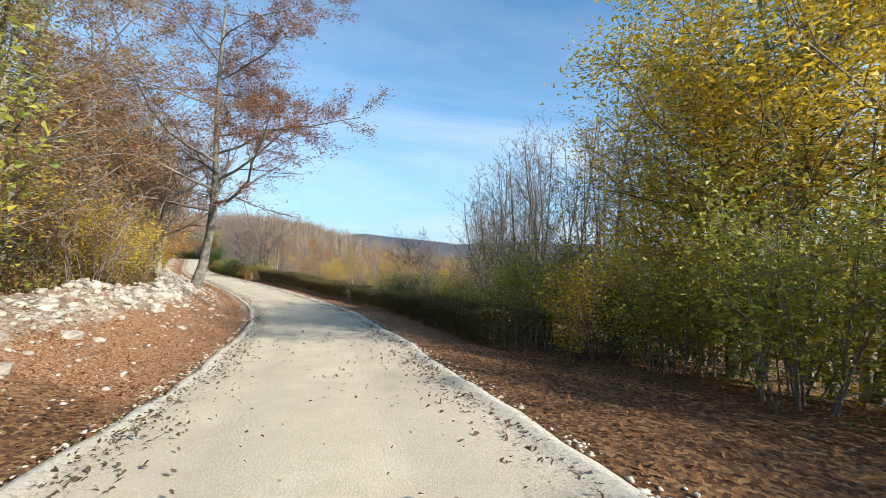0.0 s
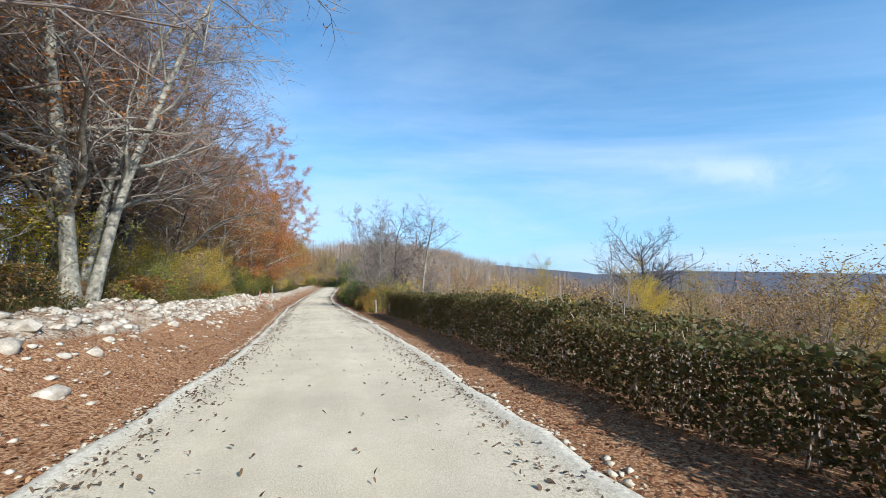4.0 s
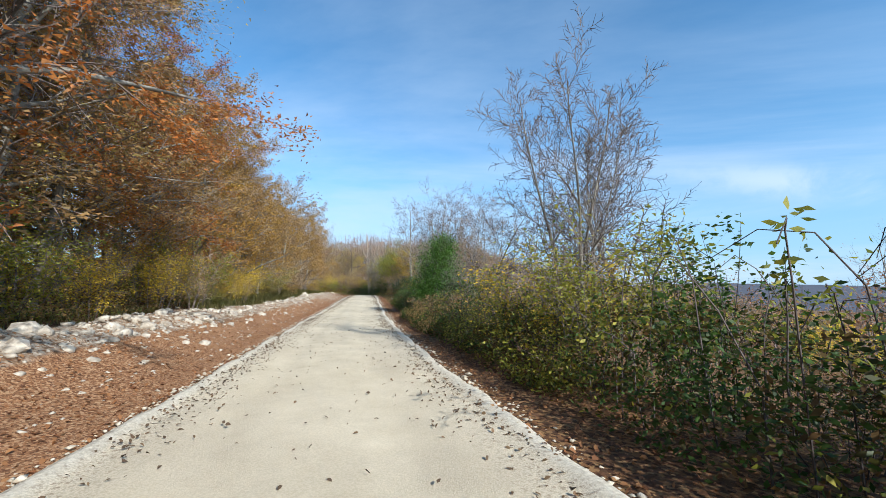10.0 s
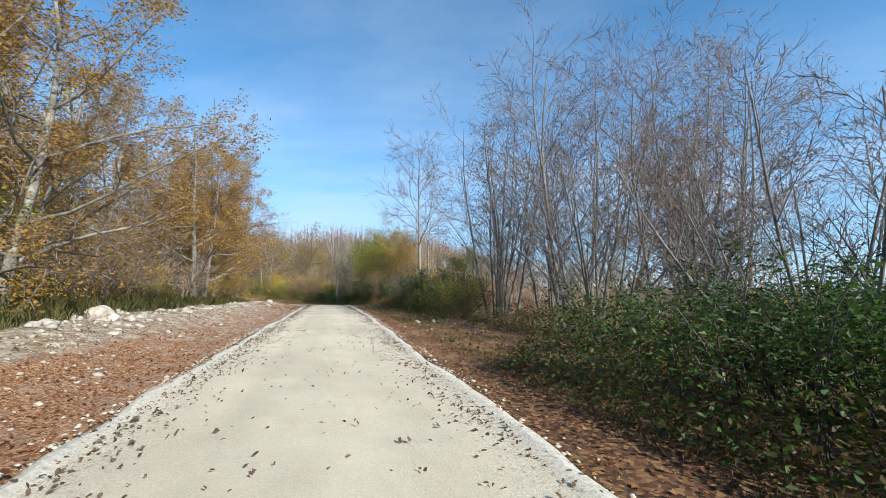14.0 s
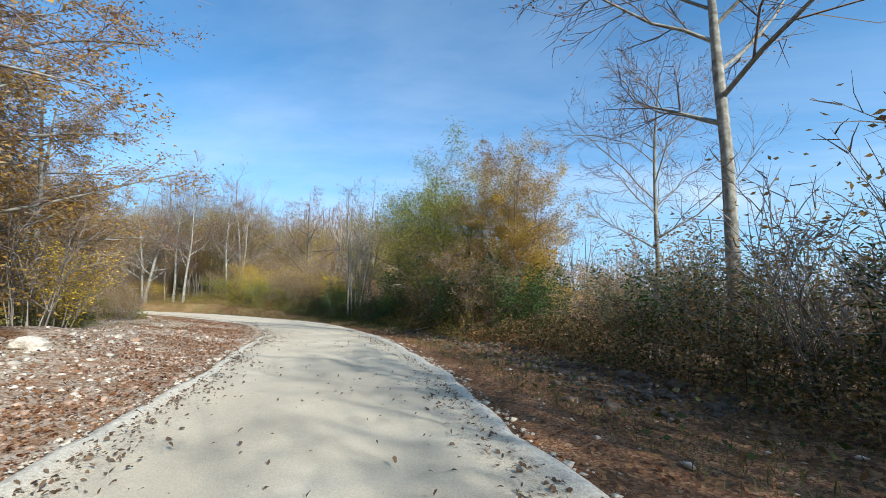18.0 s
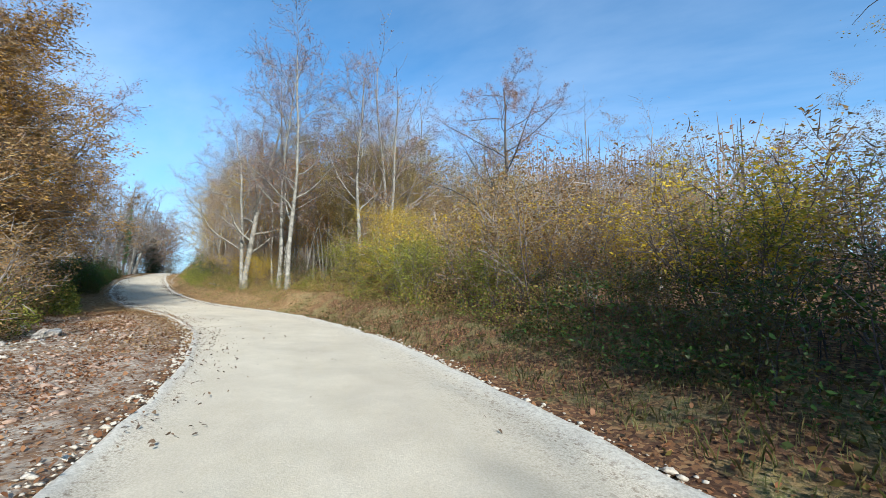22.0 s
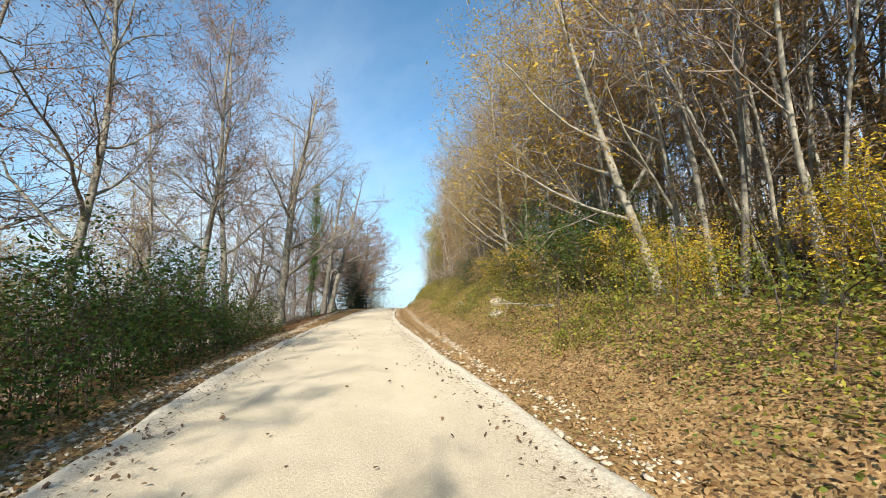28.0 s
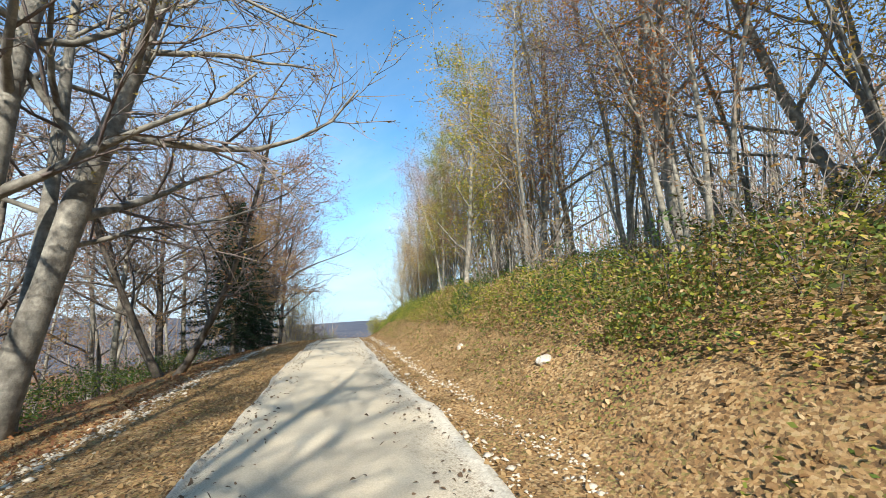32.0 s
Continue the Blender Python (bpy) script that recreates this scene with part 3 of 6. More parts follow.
# ---- ground ----
def build_ground():
    """One sheet: a fine strip along the road, and the wide land round it out to the hills."""
    s = np.arange(-60, 320, 0.7)
    side = np.concatenate([np.arange(0, 6.5, 0.3), np.arange(6.5, 12, 0.6), np.arange(12, 23, 1.4)])
    lat = np.concatenate([-side[:0:-1], side])
    ss, ll = np.meshgrid(s, lat, indexing="ij")
    x, y, z = lie(ss, ll)
    z = z - np.where((ll > 0.15 - half_left(ss)) & (ll < half_right(ss) - 0.15), 0.10, 0.0) - np.where(np.abs(ll) > 21, 0.9, 0)
    v1, f1 = np.stack([x, y, z], -1).reshape(-1, 3), grid_faces(len(s), len(lat))[:, ::-1]
    gx, gy = np.meshgrid(REACHES - 75, REACHES + 75, indexing="ij")
    gs, gl, far, z2 = LAND_S, LAND_LAT, LAND_FAR, LAND_Z.ravel()
    v2, f2 = np.stack([gx.ravel(), gy.ravel(), z2], -1), grid_faces(len(REACHES), len(REACHES)) + len(v1)
    f2 = f2[far.reshape(len(REACHES), -1)[:-1, :-1].ravel() > 13]
    v = np.concatenate([v1, v2])
    me = mesh_of("ground", v, np.concatenate([f1, f2[:, ::-1]]), GROUND, smooth=True)
    # beyond 620 m the land takes the colour with haze painted in
    me.materials.append(HAZY_HILL)
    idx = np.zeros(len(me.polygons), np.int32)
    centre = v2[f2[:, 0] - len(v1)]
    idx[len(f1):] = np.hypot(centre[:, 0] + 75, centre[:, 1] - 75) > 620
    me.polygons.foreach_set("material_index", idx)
    sv, lv = np.concatenate([ss.ravel(), gs]), np.concatenate([ll.ravel(), np.where(gl < 0, -far, far)])

    def band(lo, hi, soft=0.5):
        return np.clip((lv - lo) / soft + 0.5, 0, 1) * np.clip((hi - lv) / soft + 0.5, 0, 1)

    def stretch(a, b, soft=4.0):
        return np.clip((sv - a) / soft + 0.5, 0, 1) * np.clip((b - sv) / soft + 0.5, 0, 1)

    grass = band(-7, -3.2, 0.8) * stretch(110, 146) * 0.5 + band(-10, -5.6) * stretch(96, 134) + band(-60, -12, 4) * stretch(175, 215, 8) * 0.35 + band(13, 60, 4) * stretch(-40, 150, 8) * 0.2 + band(3.0, 7, 0.6) * stretch(150, 184) * 0.3
    grass += band(-14, -3.6, 1.5) * stretch(150, 178) * 0.5 + band(4.5, 11, 1.5) * stretch(238, 300, 6) * 0.45 + (lv > 90) * 0.3
    earth = band(-6.2, -3.3) * stretch(4, 150) * 0.46 + band(-3.8, -1.8, 0.4) * stretch(106, 150) * 0.52 + band(-8, -1.3) * stretch(146, 184) * 0.42
    red = band(-4.0, -1.8, 0.4) * stretch(6, 150) * np.interp(sv, (90, 122), (0.8, 0.34)) + band(1.8, 7.5) * stretch(112, 150) * 0.36 + band(1.8, 4.5) * stretch(8, 50) * 0.5
    tan = band(1.4, 7, 1.6) * stretch(180, 320, 6) + band(-4.5, -0.3, 0.6) * stretch(176, 320, 6) * 0.8
    for name, values in (("grass", grass), ("earth", earth), ("red", red), ("tan", tan)):
        set_values(me, name, np.clip(values, 0, 1))
    tagged(new("ground", me), "leaf-strewn ground falling to a valley with wooded hills", "ground", kind="structure")


def build_road():
    s = np.arange(-58, 318, 0.4)
    cols = np.linspace(-1, 1, 45)
    ss, cc = np.meshgrid(s, cols, indexing="ij")
    x0, y0, *_ = on_line(ss)
    wob = 0.13 * ripple(ss, ss * 0, 2.3, 1) + 0.06 * ripple(ss, ss * 0, 0.7, 2)
    wob2 = 0.13 * ripple(ss, ss * 0, 2.1, 5) + 0.06 * ripple(ss, ss * 0, 0.6, 6)
    half = np.where(cc < 0, half_left(ss) + wob * 0.6, half_right(ss) + wob2 * 0.6)
    ll = cc * half
    x, y, z, tx, ty = on_line(ss)
    px, py = x + ty * ll, y - tx * ll
    track = 0.025 * (np.exp(-((ll - 0.75) / 0.3) ** 2) + np.exp(-((ll + 0.85) / 0.3) ** 2))
    zz = z + 0.045 * (1 - cc ** 2) - track + 0.012 * ripple(px, py, 0.5) + 0.008 * ripple(px, py, 0.2, 3) + 0.02
    zz = zz + 0.05 * np.exp(-((np.abs(cc) - 0.93) / 0.045) ** 2) * (1 + 0.6 * ripple(px, py, 0.45, 5))
    zz = np.where(np.abs(cc) > 0.99, zz - 0.10, zz)
    me = mesh_of("road", np.stack([px, py, zz], -1).reshape(-1, 3), grid_faces(len(s), len(cols))[:, ::-1], ROAD, smooth=True)
    edge = np.clip((np.abs(cc) - 0.52) / 0.42, 0, 1) ** 1.5
    set_values(me, "edge", edge.ravel())
    tagged(new("road", me), "narrow pale limestone gravel road with faint wheel tracks", "road", kind="structure")


build_ground()
build_road()

# ---- trees: grown limb by limb ----
def unit(v):
    return v / (np.linalg.norm(v) + 1e-9)


def grow(rng, spec, stems):
    """Polylines with radii, by level. spec: per level count, length ratio, angle, pieces, wander, up, start."""
    limbs = [[] for _ in spec]

    def branch(p, d, length, r, lev):
        _, _, _, pieces, wander, up, _ = spec[lev]
        pts, way = [p], [d]
        for _ in range(pieces):
            d = unit(d + rng.normal(0, wander, 3) + np.array((0, 0, up)))
            p = p + d * length / pieces
            pts.append(p)
            way.append(d)
        tip = 0.22 if lev < 2 else 0.35
        radii = r * (1 - (1 - tip) * np.linspace(0, 1, pieces + 1) ** 0.9) * rng.uniform(0.88, 1.12, pieces + 1)
        if lev == 0:
            radii[0] *= 1.3
        limbs[lev].append((np.array(pts), radii))
        if lev + 1 == len(spec):
            return
        count, ratio, angle, *_, start = spec[lev + 1]
        turn = rng.uniform(0, 6.28)
        for c in range(count):
            f = start + (1 - start) * (c + rng.uniform(0.1, 0.9)) / count
            i = min(int(f * pieces), pieces - 1)
            u = f * pieces - i
            q, t = pts[i] * (1 - u) + pts[i + 1] * u, way[i + 1]
            turn += 2.4 + rng.normal(0, 0.4)
            side = unit(np.cross(t, (0.31, 0.2, 0.9) if abs(t[2]) < 0.9 else (1, 0.2, 0)))
            side = side * math.cos(turn) + np.cross(t, side) * math.sin(turn)
            a = radians(angle * rng.uniform(0.75, 1.2))
            rr = (radii[i] * (1 - u) + radii[i + 1] * u)
            branch(q, unit(t * math.cos(a) + side * math.sin(a)), length * ratio * (1.15 - 0.55 * f) * rng.uniform(0.7, 1.2), max(rr * 0.52, 0.0085), lev + 1)

    for p, d, length, r in stems:
        branch(np.array(p, float), unit(np.array(d, float)), length, r, 0)
    return limbs


def tubes(lines, sides):
    """Verts and quads of tapered tubes along polylines that have the same number of points."""
    pts = np.array([p for p, _ in lines])
    rad = np.array([r for _, r in lines])
    way = np.gradient(pts, axis=1)
    way /= np.linalg.norm(way, axis=2, keepdims=True) + 1e-9
    a = np.cross(way, np.array((0.43, 0.21, 0.12)))
    a /= np.linalg.norm(a, axis=2, keepdims=True) + 1e-9
    b = np.cross(way, a)
    ang = np.arange(sides) * 2 * np.pi / sides
    ring = a[:, :, None] * np.cos(ang)[:, None] + b[:, :, None] * np.sin(ang)[:, None]
    v = pts[:, :, None] + ring * rad[:, :, None, None]
    n, m = pts.shape[:2]
    i = np.arange(n * m * sides).reshape(n, m, sides)
    j = np.roll(i, -1, axis=2)
    f = np.stack([i[:, :-1], j[:, :-1], j[:, 1:], i[:, 1:]], -1).reshape(-1, 4)
    return v.reshape(-1, 3), f


def merge(pairs):
    vs, fs, n = [], [], 0
    for v, f in pairs:
        vs.append(v)
        fs.append(f + n)
        n += len(v)
    return np.concatenate(vs), np.concatenate(fs)


def leaves_at(rng, places, size, flat=0.35, long=1.45, wide=0.38, small=False):
    """Pointed leaves (two folded triangles as one quad, or one narrow triangle) at places, turned at random."""
    n = len(places)
    d = rng.normal(0, 1, (n, 3))
    d[:, 2] *= flat
    d /= np.linalg.norm(d, axis=1)[:, None]
    e = rng.normal(0, 1, (n, 3))
    e -= d * (e * d).sum(1)[:, None]
    e /= np.linalg.norm(e, axis=1)[:, None]
    k = (size * rng.uniform(0.6, 1.3, n))[:, None]
    fold = np.cross(d, e) * k * 0.12
    if small:
        v = np.stack([places - e * k * wide, places + e * k * wide * 0.8 + d * k * 0.25, places + d * k * long], 1)
        return v.reshape(-1, 3), np.arange(3 * n).reshape(n, 3)
    v = np.stack([places, places + d * k * long * 0.42 + e * k * wide + fold, places + d * k * long, places + d * k * long * 0.5 - e * k * wide + fold], 1)
    return v.reshape(-1, 3), np.arange(4 * n).reshape(n, 4)


def along_lines(rng, lines, n, jitter, low=0.2):
    pts = np.array([p for p, _ in lines])
    i = rng.integers(0, len(pts), n)
    f = rng.uniform(low, 1, n) * (pts.shape[1] - 1.001)
    k, u = f.astype(int), (f - f.astype(int))[:, None]
    return pts[i, k] * (1 - u) + pts[i, k + 1] * u + rng.normal(0, jitter, (n, 3))


def ribbons(lines):
    """The finest twigs: one narrow strip each."""
    pts = np.array([p for p, _ in lines])
    rad = np.array([r for _, r in lines])
    way = pts[:, -1] - pts[:, 0]
    a = np.cross(way, np.random.default_rng(3).normal(0, 1, way.shape))
    a /= np.linalg.norm(a, axis=1)[:, None] + 1e-9
    v = np.stack([pts - a[:, None] * rad[:, :, None], pts + a[:, None] * rad[:, :, None]], 2)
    n, m = pts.shape[:2]
    i = np.arange(n * m * 2).reshape(n, m, 2)
    return v.reshape(-1, 3), np.stack([i[:, :-1, 0], i[:, :-1, 1], i[:, 1:, 1], i[:, 1:, 0]], -1).reshape(-1, 4)


def tree(name, seed, stems, spec, bark, twig, foliage=None, n_leaves=0, leaf_size=0.07, jitter=0.12, label="", category="tree", sides=(7, 5, 3), leaf_levels=1, flat=0.35, low=0.1, small=False):
    """A thing: trunk or stems with their limbs, twigs and foliage, standing at the origin."""
    rng = np.random.default_rng(seed)
    root = tagged(new(name), label, category)
    root.empty_display_size = 0.3
    fine, outer, shoots, boughs = [], [[] for _ in spec], [], []
    for st in stems:
        limbs = grow(rng, spec, [st])
        for n, l in enumerate(limbs):
            outer[n] += l
        woody = [tubes(limbs[0], sides[0])]
        if len(spec) > 3:
            boughs.append(tubes(limbs[1], sides[1]))
            fine.append(tubes(limbs[2], sides[2]))
        elif len(spec) == 3:
            fine.append(tubes(limbs[1], sides[2]))
        fine.append(ribbons(limbs[-1]))
        shoots.append(merge(woody))
    if category == "shrub":
        tagged(part("woody_base", mesh_of("woody_base", *merge(shoots), bark), root), kind="stuff")
    else:
        for v, f in shoots:
            part("trunk" if len(shoots) == 1 else "stem", mesh_of("stem", v, f, bark, smooth=True), root)
    if boughs:
        tagged(part("limb_mass", mesh_of("limb_mass", *merge(boughs), bark, smooth=True), root), kind="stuff")
    tagged(part("twig_mass", mesh_of("twig_mass", *merge(fine), twig), root), kind="stuff")
    if n_leaves:
        where = np.concatenate([along_lines(rng, l, n_leaves // leaf_levels, jitter, low) for l in outer[-leaf_levels:]])
        tagged(part("foliage", mesh_of("foliage", *leaves_at(rng, where, leaf_size, flat, small=small), foliage), root), kind="stuff")
    return root


def fan(rng, n, spread, lean, height, r, out=0.35):
    """Stems that rise from one stool."""
    rows = []
    for k in range(n):
        a = 6.28 * k / n + rng.uniform(-0.5, 0.5)
        q = rng.uniform(0.3, 1.0)
        rows.append(((math.cos(a) * spread * q, math.sin(a) * spread * q, -0.25), (math.cos(a) * lean * q, math.sin(a) * lean * q, 1), height * rng.uniform(0.75, 1.05), r * rng.uniform(0.7, 1.1)))
    return rows


R = np.random.default_rng(5)
R2 = np.random.default_rng(6)


def stem(h, r, lean=(0.02, 0.03)):
    return [((0, 0, -0.3), (*lean, 1), h, r)]


# count, length ratio, angle, pieces, wander, up, start
TRUNK = (1, 1, 0, 9, 0.05, 0.04, 0)
LAST_TWIG = (13, 0.55, 42, 2, 0.22, 0.01, 0.05)
BROAD = [TRUNK, (15, 0.52, 60, 6, 0.13, 0.035, 0.18), (9, 0.44, 48, 3, 0.17, 0.02, 0.12), LAST_TWIG]
WIDE = [TRUNK, (21, 0.56, 70, 6, 0.10, 0.015, 0.12), (8, 0.44, 50, 3, 0.14, 0.0, 0.12), (5, 0.5, 42, 2, 0.18, 0.0, 0.12)]
SLIM = [(1, 1, 0, 8, 0.04, 0.05, 0), (12, 0.29, 42, 4, 0.10, 0.08, 0.2), (5, 0.48, 42, 2, 0.14, 0.05, 0.12), (4, 0.55, 40, 2, 0.16, 0.03, 0.12)]
BUSHY = [(1, 1, 0, 7, 0.05, 0.03, 0), (12, 0.46, 58, 4, 0.12, 0.02, 0.05), (6, 0.44, 46, 3, 0.15, 0.01, 0.12), (4, 0.5, 44, 2, 0.16, 0.0, 0.12)]
FAR = [(1, 1, 0, 6, 0.05, 0.04, 0), (14, 0.46, 60, 4, 0.12, 0.03, 0.12), (9, 0.5, 46, 2, 0.16, 0.03, 0.12)]
POLE = [(1, 1, 0, 8, 0.06, 0.06, 0), (14, 0.20, 40, 3, 0.12, 0.08, 0.25), (9, 0.55, 42, 2, 0.16, 0.05, 0.12)]
SHRUB = [(1, 1, 0, 4, 0.10, 0.05, 0), (5, 0.45, 40, 2, 0.16, 0.05, 0.2), (4, 0.5, 42, 2, 0.18, 0.02, 0.15)]

KINDS = {}


def kind(key, *args, **kw):
    KINDS[key] = [tree(*args, **kw), False]


kind("bare_a", "bare_tree", 11, stem(10.5, 0.19), BROAD, BARK, TWIG, label="leafless broad-crowned tree with fine grey twigs")
kind("bare_b", "bare_tree", 12, fan(R, 3, 0.25, 0.16, 9.0, 0.12), [TRUNK, (11, 0.46, 52, 5, 0.13, 0.05, 0.15), (8, 0.44, 44, 3, 0.17, 0.03, 0.12), (12, 0.55, 42, 2, 0.22, 0.02, 0.06)], BARK, TWIG, label="leafless many-stemmed tree with grey twigs")
kind("bare_c", "gnarled_tree", 13, stem(7.0, 0.10, (0.1, 0.0)), [(1, 1, 0, 9, 0.1, 0.02, 0), (17, 0.48, 55, 8, 0.17, 0.03, 0.2), (9, 0.42, 50, 4, 0.22, 0.02, 0.12), (11, 0.46, 46, 2, 0.26, 0.0, 0.06)], BARK_DARK, TWIG_DARK, label="gnarled leafless old orchard tree")
kind("alder", "alder_tree", 14, fan(R, 5, 0.6, 0.12, 9.5, 0.085), SLIM, BARK, TWIG, BRAMBLE, 900, 0.06, label="cluster of slim grey alder stems, nearly leafless")
kind("grey_fan", "bare_bush_tree", 15, fan(R, 10, 0.6, 0.75, 8.5, 0.065), [SLIM[0], (8, 0.36, 36, 4, 0.12, 0.09, 0.2), (6, 0.42, 36, 2, 0.15, 0.05, 0.15), (7, 0.55, 36, 2, 0.18, 0.03, 0.1)], BARK, TWIG, PINKISH, 900, 0.055, label="leafless fan of many grey stems")
kind("beech_bare", "beech_tree", 16, fan(R, 2, 0.25, 0.12, 14.0, 0.23), [TRUNK, (14, 0.40, 60, 8, 0.15, 0.04, 0.2), (10, 0.42, 45, 4, 0.17, 0.03, 0.12), LAST_TWIG], BARK_PALE, TWIG_PALE, PINKISH, 6000, 0.058, label="tall grey beech with pale bark and few pinkish leaves", small=True)
kind("oak", "oak_tree", 17, [((0, 0, -0.3), (0.32, -0.06, 1), 14.0, 0.24)], [TRUNK, (26, 0.60, 72, 6, 0.14, 0.005, 0.27), (9, 0.42, 48, 3, 0.15, 0.0, 0.15), (7, 0.46, 42, 2, 0.18, -0.02, 0.12)], BARK, TWIG, PINKISH, 62000, 0.074, small=True, label="roadside oak with pale trunk and thinning pinkish-brown leaves", leaf_levels=2)
kind("rust_a", "beech_tree", 18, stem(13.0, 0.25), WIDE, BARK, TWIG, RUST, 85000, 0.068, label="beech in full rust-orange autumn leaf", leaf_levels=2, jitter=0.12, small=True)
kind("rust_b", "beech_tree", 19, fan(R, 2, 0.3, 0.14, 11.0, 0.15), [TRUNK, (13, 0.46, 66, 5, 0.11, 0.01, 0.1), (7, 0.42, 45, 3, 0.15, 0.02, 0.15), (5, 0.46, 42, 2, 0.16, 0.0, 0.12)], BARK, TWIG, BROWN, 26000, 0.066, label="twin-stemmed beech with russet-brown leaves", leaf_levels=2, jitter=0.12, small=True)
kind("brown_a", "hornbeam_tree", 20, fan(R, 3, 0.4, 0.18, 10.5, 0.12), [TRUNK, (11, 0.44, 58, 5, 0.12, 0.025, 0.1), (6, 0.42, 42, 3, 0.15, 0.03, 0.15), (5, 0.46, 40, 2, 0.16, 0.02, 0.12)], BARK, TWIG_PALE, BROWN, 20000, 0.062, label="hornbeam thinning to brown leaves", leaf_levels=2, jitter=0.12, small=True)
kind("gold_a", "field_maple", 21, fan(R, 3, 0.35, 0.24, 8.0, 0.10), BUSHY, BARK, TWIG, GOLD, 27000, 0.06, label="field maple in golden-yellow leaf", leaf_levels=2, jitter=0.25, small=True)
kind("olive_a", "maple_tree", 22, fan(R, 3, 0.5, 0.26, 9.0, 0.11), BUSHY, BARK_DARK, TWIG_DARK, OLIVE, 44000, 0.062, label="maple turning from green to yellow", leaf_levels=2, jitter=0.3, small=True)
kind("tall_bare", "beech_tree", 45, stem(14.0, 0.15, (0.03, -0.04)), [(1, 1, 0, 10, 0.05, 0.05, 0), (18, 0.32, 55, 7, 0.15, 0.05, 0.28), (10, 0.45, 46, 3, 0.18, 0.03, 0.12), (12, 0.55, 42, 2, 0.22, 0.02, 0.06)], BARK_PALE, TWIG, PINKISH, 4500, 0.056, label="tall pale leafless beech with a straight trunk")
kind("birch", "birch_tree", 43, stem(13.0, 0.15, (-0.06, 0.02)), [(1, 1, 0, 9, 0.04, 0.04, 0), (18, 0.44, 54, 6, 0.14, 0.04, 0.36), (10, 0.45, 45, 3, 0.18, 0.0, 0.12), (12, 0.5, 40, 2, 0.22, -0.02, 0.06)], BARK_PALE, TWIG, PINKISH, 900, 0.06, label="tall slender pale-barked birch, almost leafless")
kind("slim_olive", "young_maple", 44, stem(10.5, 0.12), [(1, 1, 0, 8, 0.04, 0.05, 0), (18, 0.20, 52, 4, 0.12, 0.05, 0.15), (6, 0.48, 44, 2, 0.16, 0.0, 0.12), (3, 0.5, 42, 2, 0.16, 0.0, 0.12)], BARK, TWIG, OLIVE, 9000, 0.06, label="narrow young maple with yellow-green leaves", leaf_levels=2, jitter=0.2)
kind("amber_a", "hornbeam_tree", 50, fan(R, 2, 0.35, 0.2, 10.0, 0.14), [TRUNK, (14, 0.47, 66, 5, 0.12, 0.01, 0.08), (7, 0.44, 46, 3, 0.15, 0.0, 0.12), (5, 0.46, 42, 2, 0.16, 0.0, 0.12)], BARK, TWIG, AMBER, 26000, 0.064, label="spreading hornbeam in amber and brown leaf", leaf_levels=2, jitter=0.12, small=True)
kind("ash_clump", "ash_tree", 51, fan(R, 5, 0.45, 0.15, 9.5, 0.07), [TRUNK, (17, 0.30, 42, 5, 0.14, 0.07, 0.14), (9, 0.42, 42, 3, 0.18, 0.04, 0.12), (11, 0.55, 42, 2, 0.24, 0.02, 0.06)], BARK, TWIG, label="close clump of leafless upright stems with dense twigs")
kind("spread_beech", "beech_tree", 52, stem(13.0, 0.27, (0.05, 0.02)), [TRUNK, (20, 0.58, 66, 7, 0.12, 0.02, 0.18), (9, 0.42, 48, 3, 0.17, 0.01, 0.12), (10, 0.5, 42, 2, 0.2, 0.0, 0.06)], BARK_PALE, TWIG, PINKISH, 2200, 0.065, label="old beech with wide spreading limbs, nearly leafless", small=True, sides=(10, 6, 3))
kind("round_tree", "bare_tree", 53, stem(5.0, 0.2), [(1, 1, 0, 7, 0.07, 0.02, 0), (20, 0.80, 54, 7, 0.13, 0.05, 0.24), (10, 0.42, 46, 4, 0.18, 0.03, 0.12), (12, 0.5, 42, 2, 0.22, 0.02, 0.06)], BARK_DARK, TWIG_DARK, label="solitary leafless tree with a round crown in the field")
kind("dark_beech", "beech_tree", 55, [((0, 0, -0.3), (0.10, 0.05, 1), 13.0, 0.24)], [(1, 1, 0, 9, 0.07, 0.03, 0), (17, 0.42, 54, 8, 0.13, 0.04, 0.22), (10, 0.42, 46, 4, 0.17, 0.02, 0.12), (10, 0.5, 42, 2, 0.2, 0.0, 0.06)], BARK_DARK, TWIG, PINKISH, 5000, 0.06, label="old beech with dark spreading limbs and pinkish twigs", small=True, sides=(10, 6, 3), leaf_levels=2, jitter=0.1)
kind("pink_a", "beech_tree", 46, stem(12.5, 0.19, (0.04, 0.02)), [TRUNK, (20, 0.46, 66, 6, 0.12, 0.02, 0.2), (9, 0.44, 46, 3, 0.16, 0.01, 0.1), (9, 0.5, 42, 2, 0.2, 0.0, 0.06)], BARK_DARK, TWIG, PINKISH, 15000, 0.057, label="beech with fine twigs and thin pinkish-orange leaves", leaf_levels=2, jitter=0.11, small=True)
kind("ochre_maple", "field_maple", 57, fan(R2, 4, 0.4, 0.15, 8.2, 0.10), BUSHY, BARK, TWIG, AMBER_GOLD, 64000, 0.055, label="dense field maple in ochre-gold leaf", leaf_levels=2, jitter=0.15, small=True)
kind("gold_thin", "field_maple", 47, fan(R, 2, 0.3, 0.2, 9.0, 0.09), BUSHY, BARK_PALE, TWIG_PALE, AMBER_GOLD, 7500, 0.05, label="slim maple with scattered ochre leaves", leaf_levels=2, jitter=0.25, small=True)
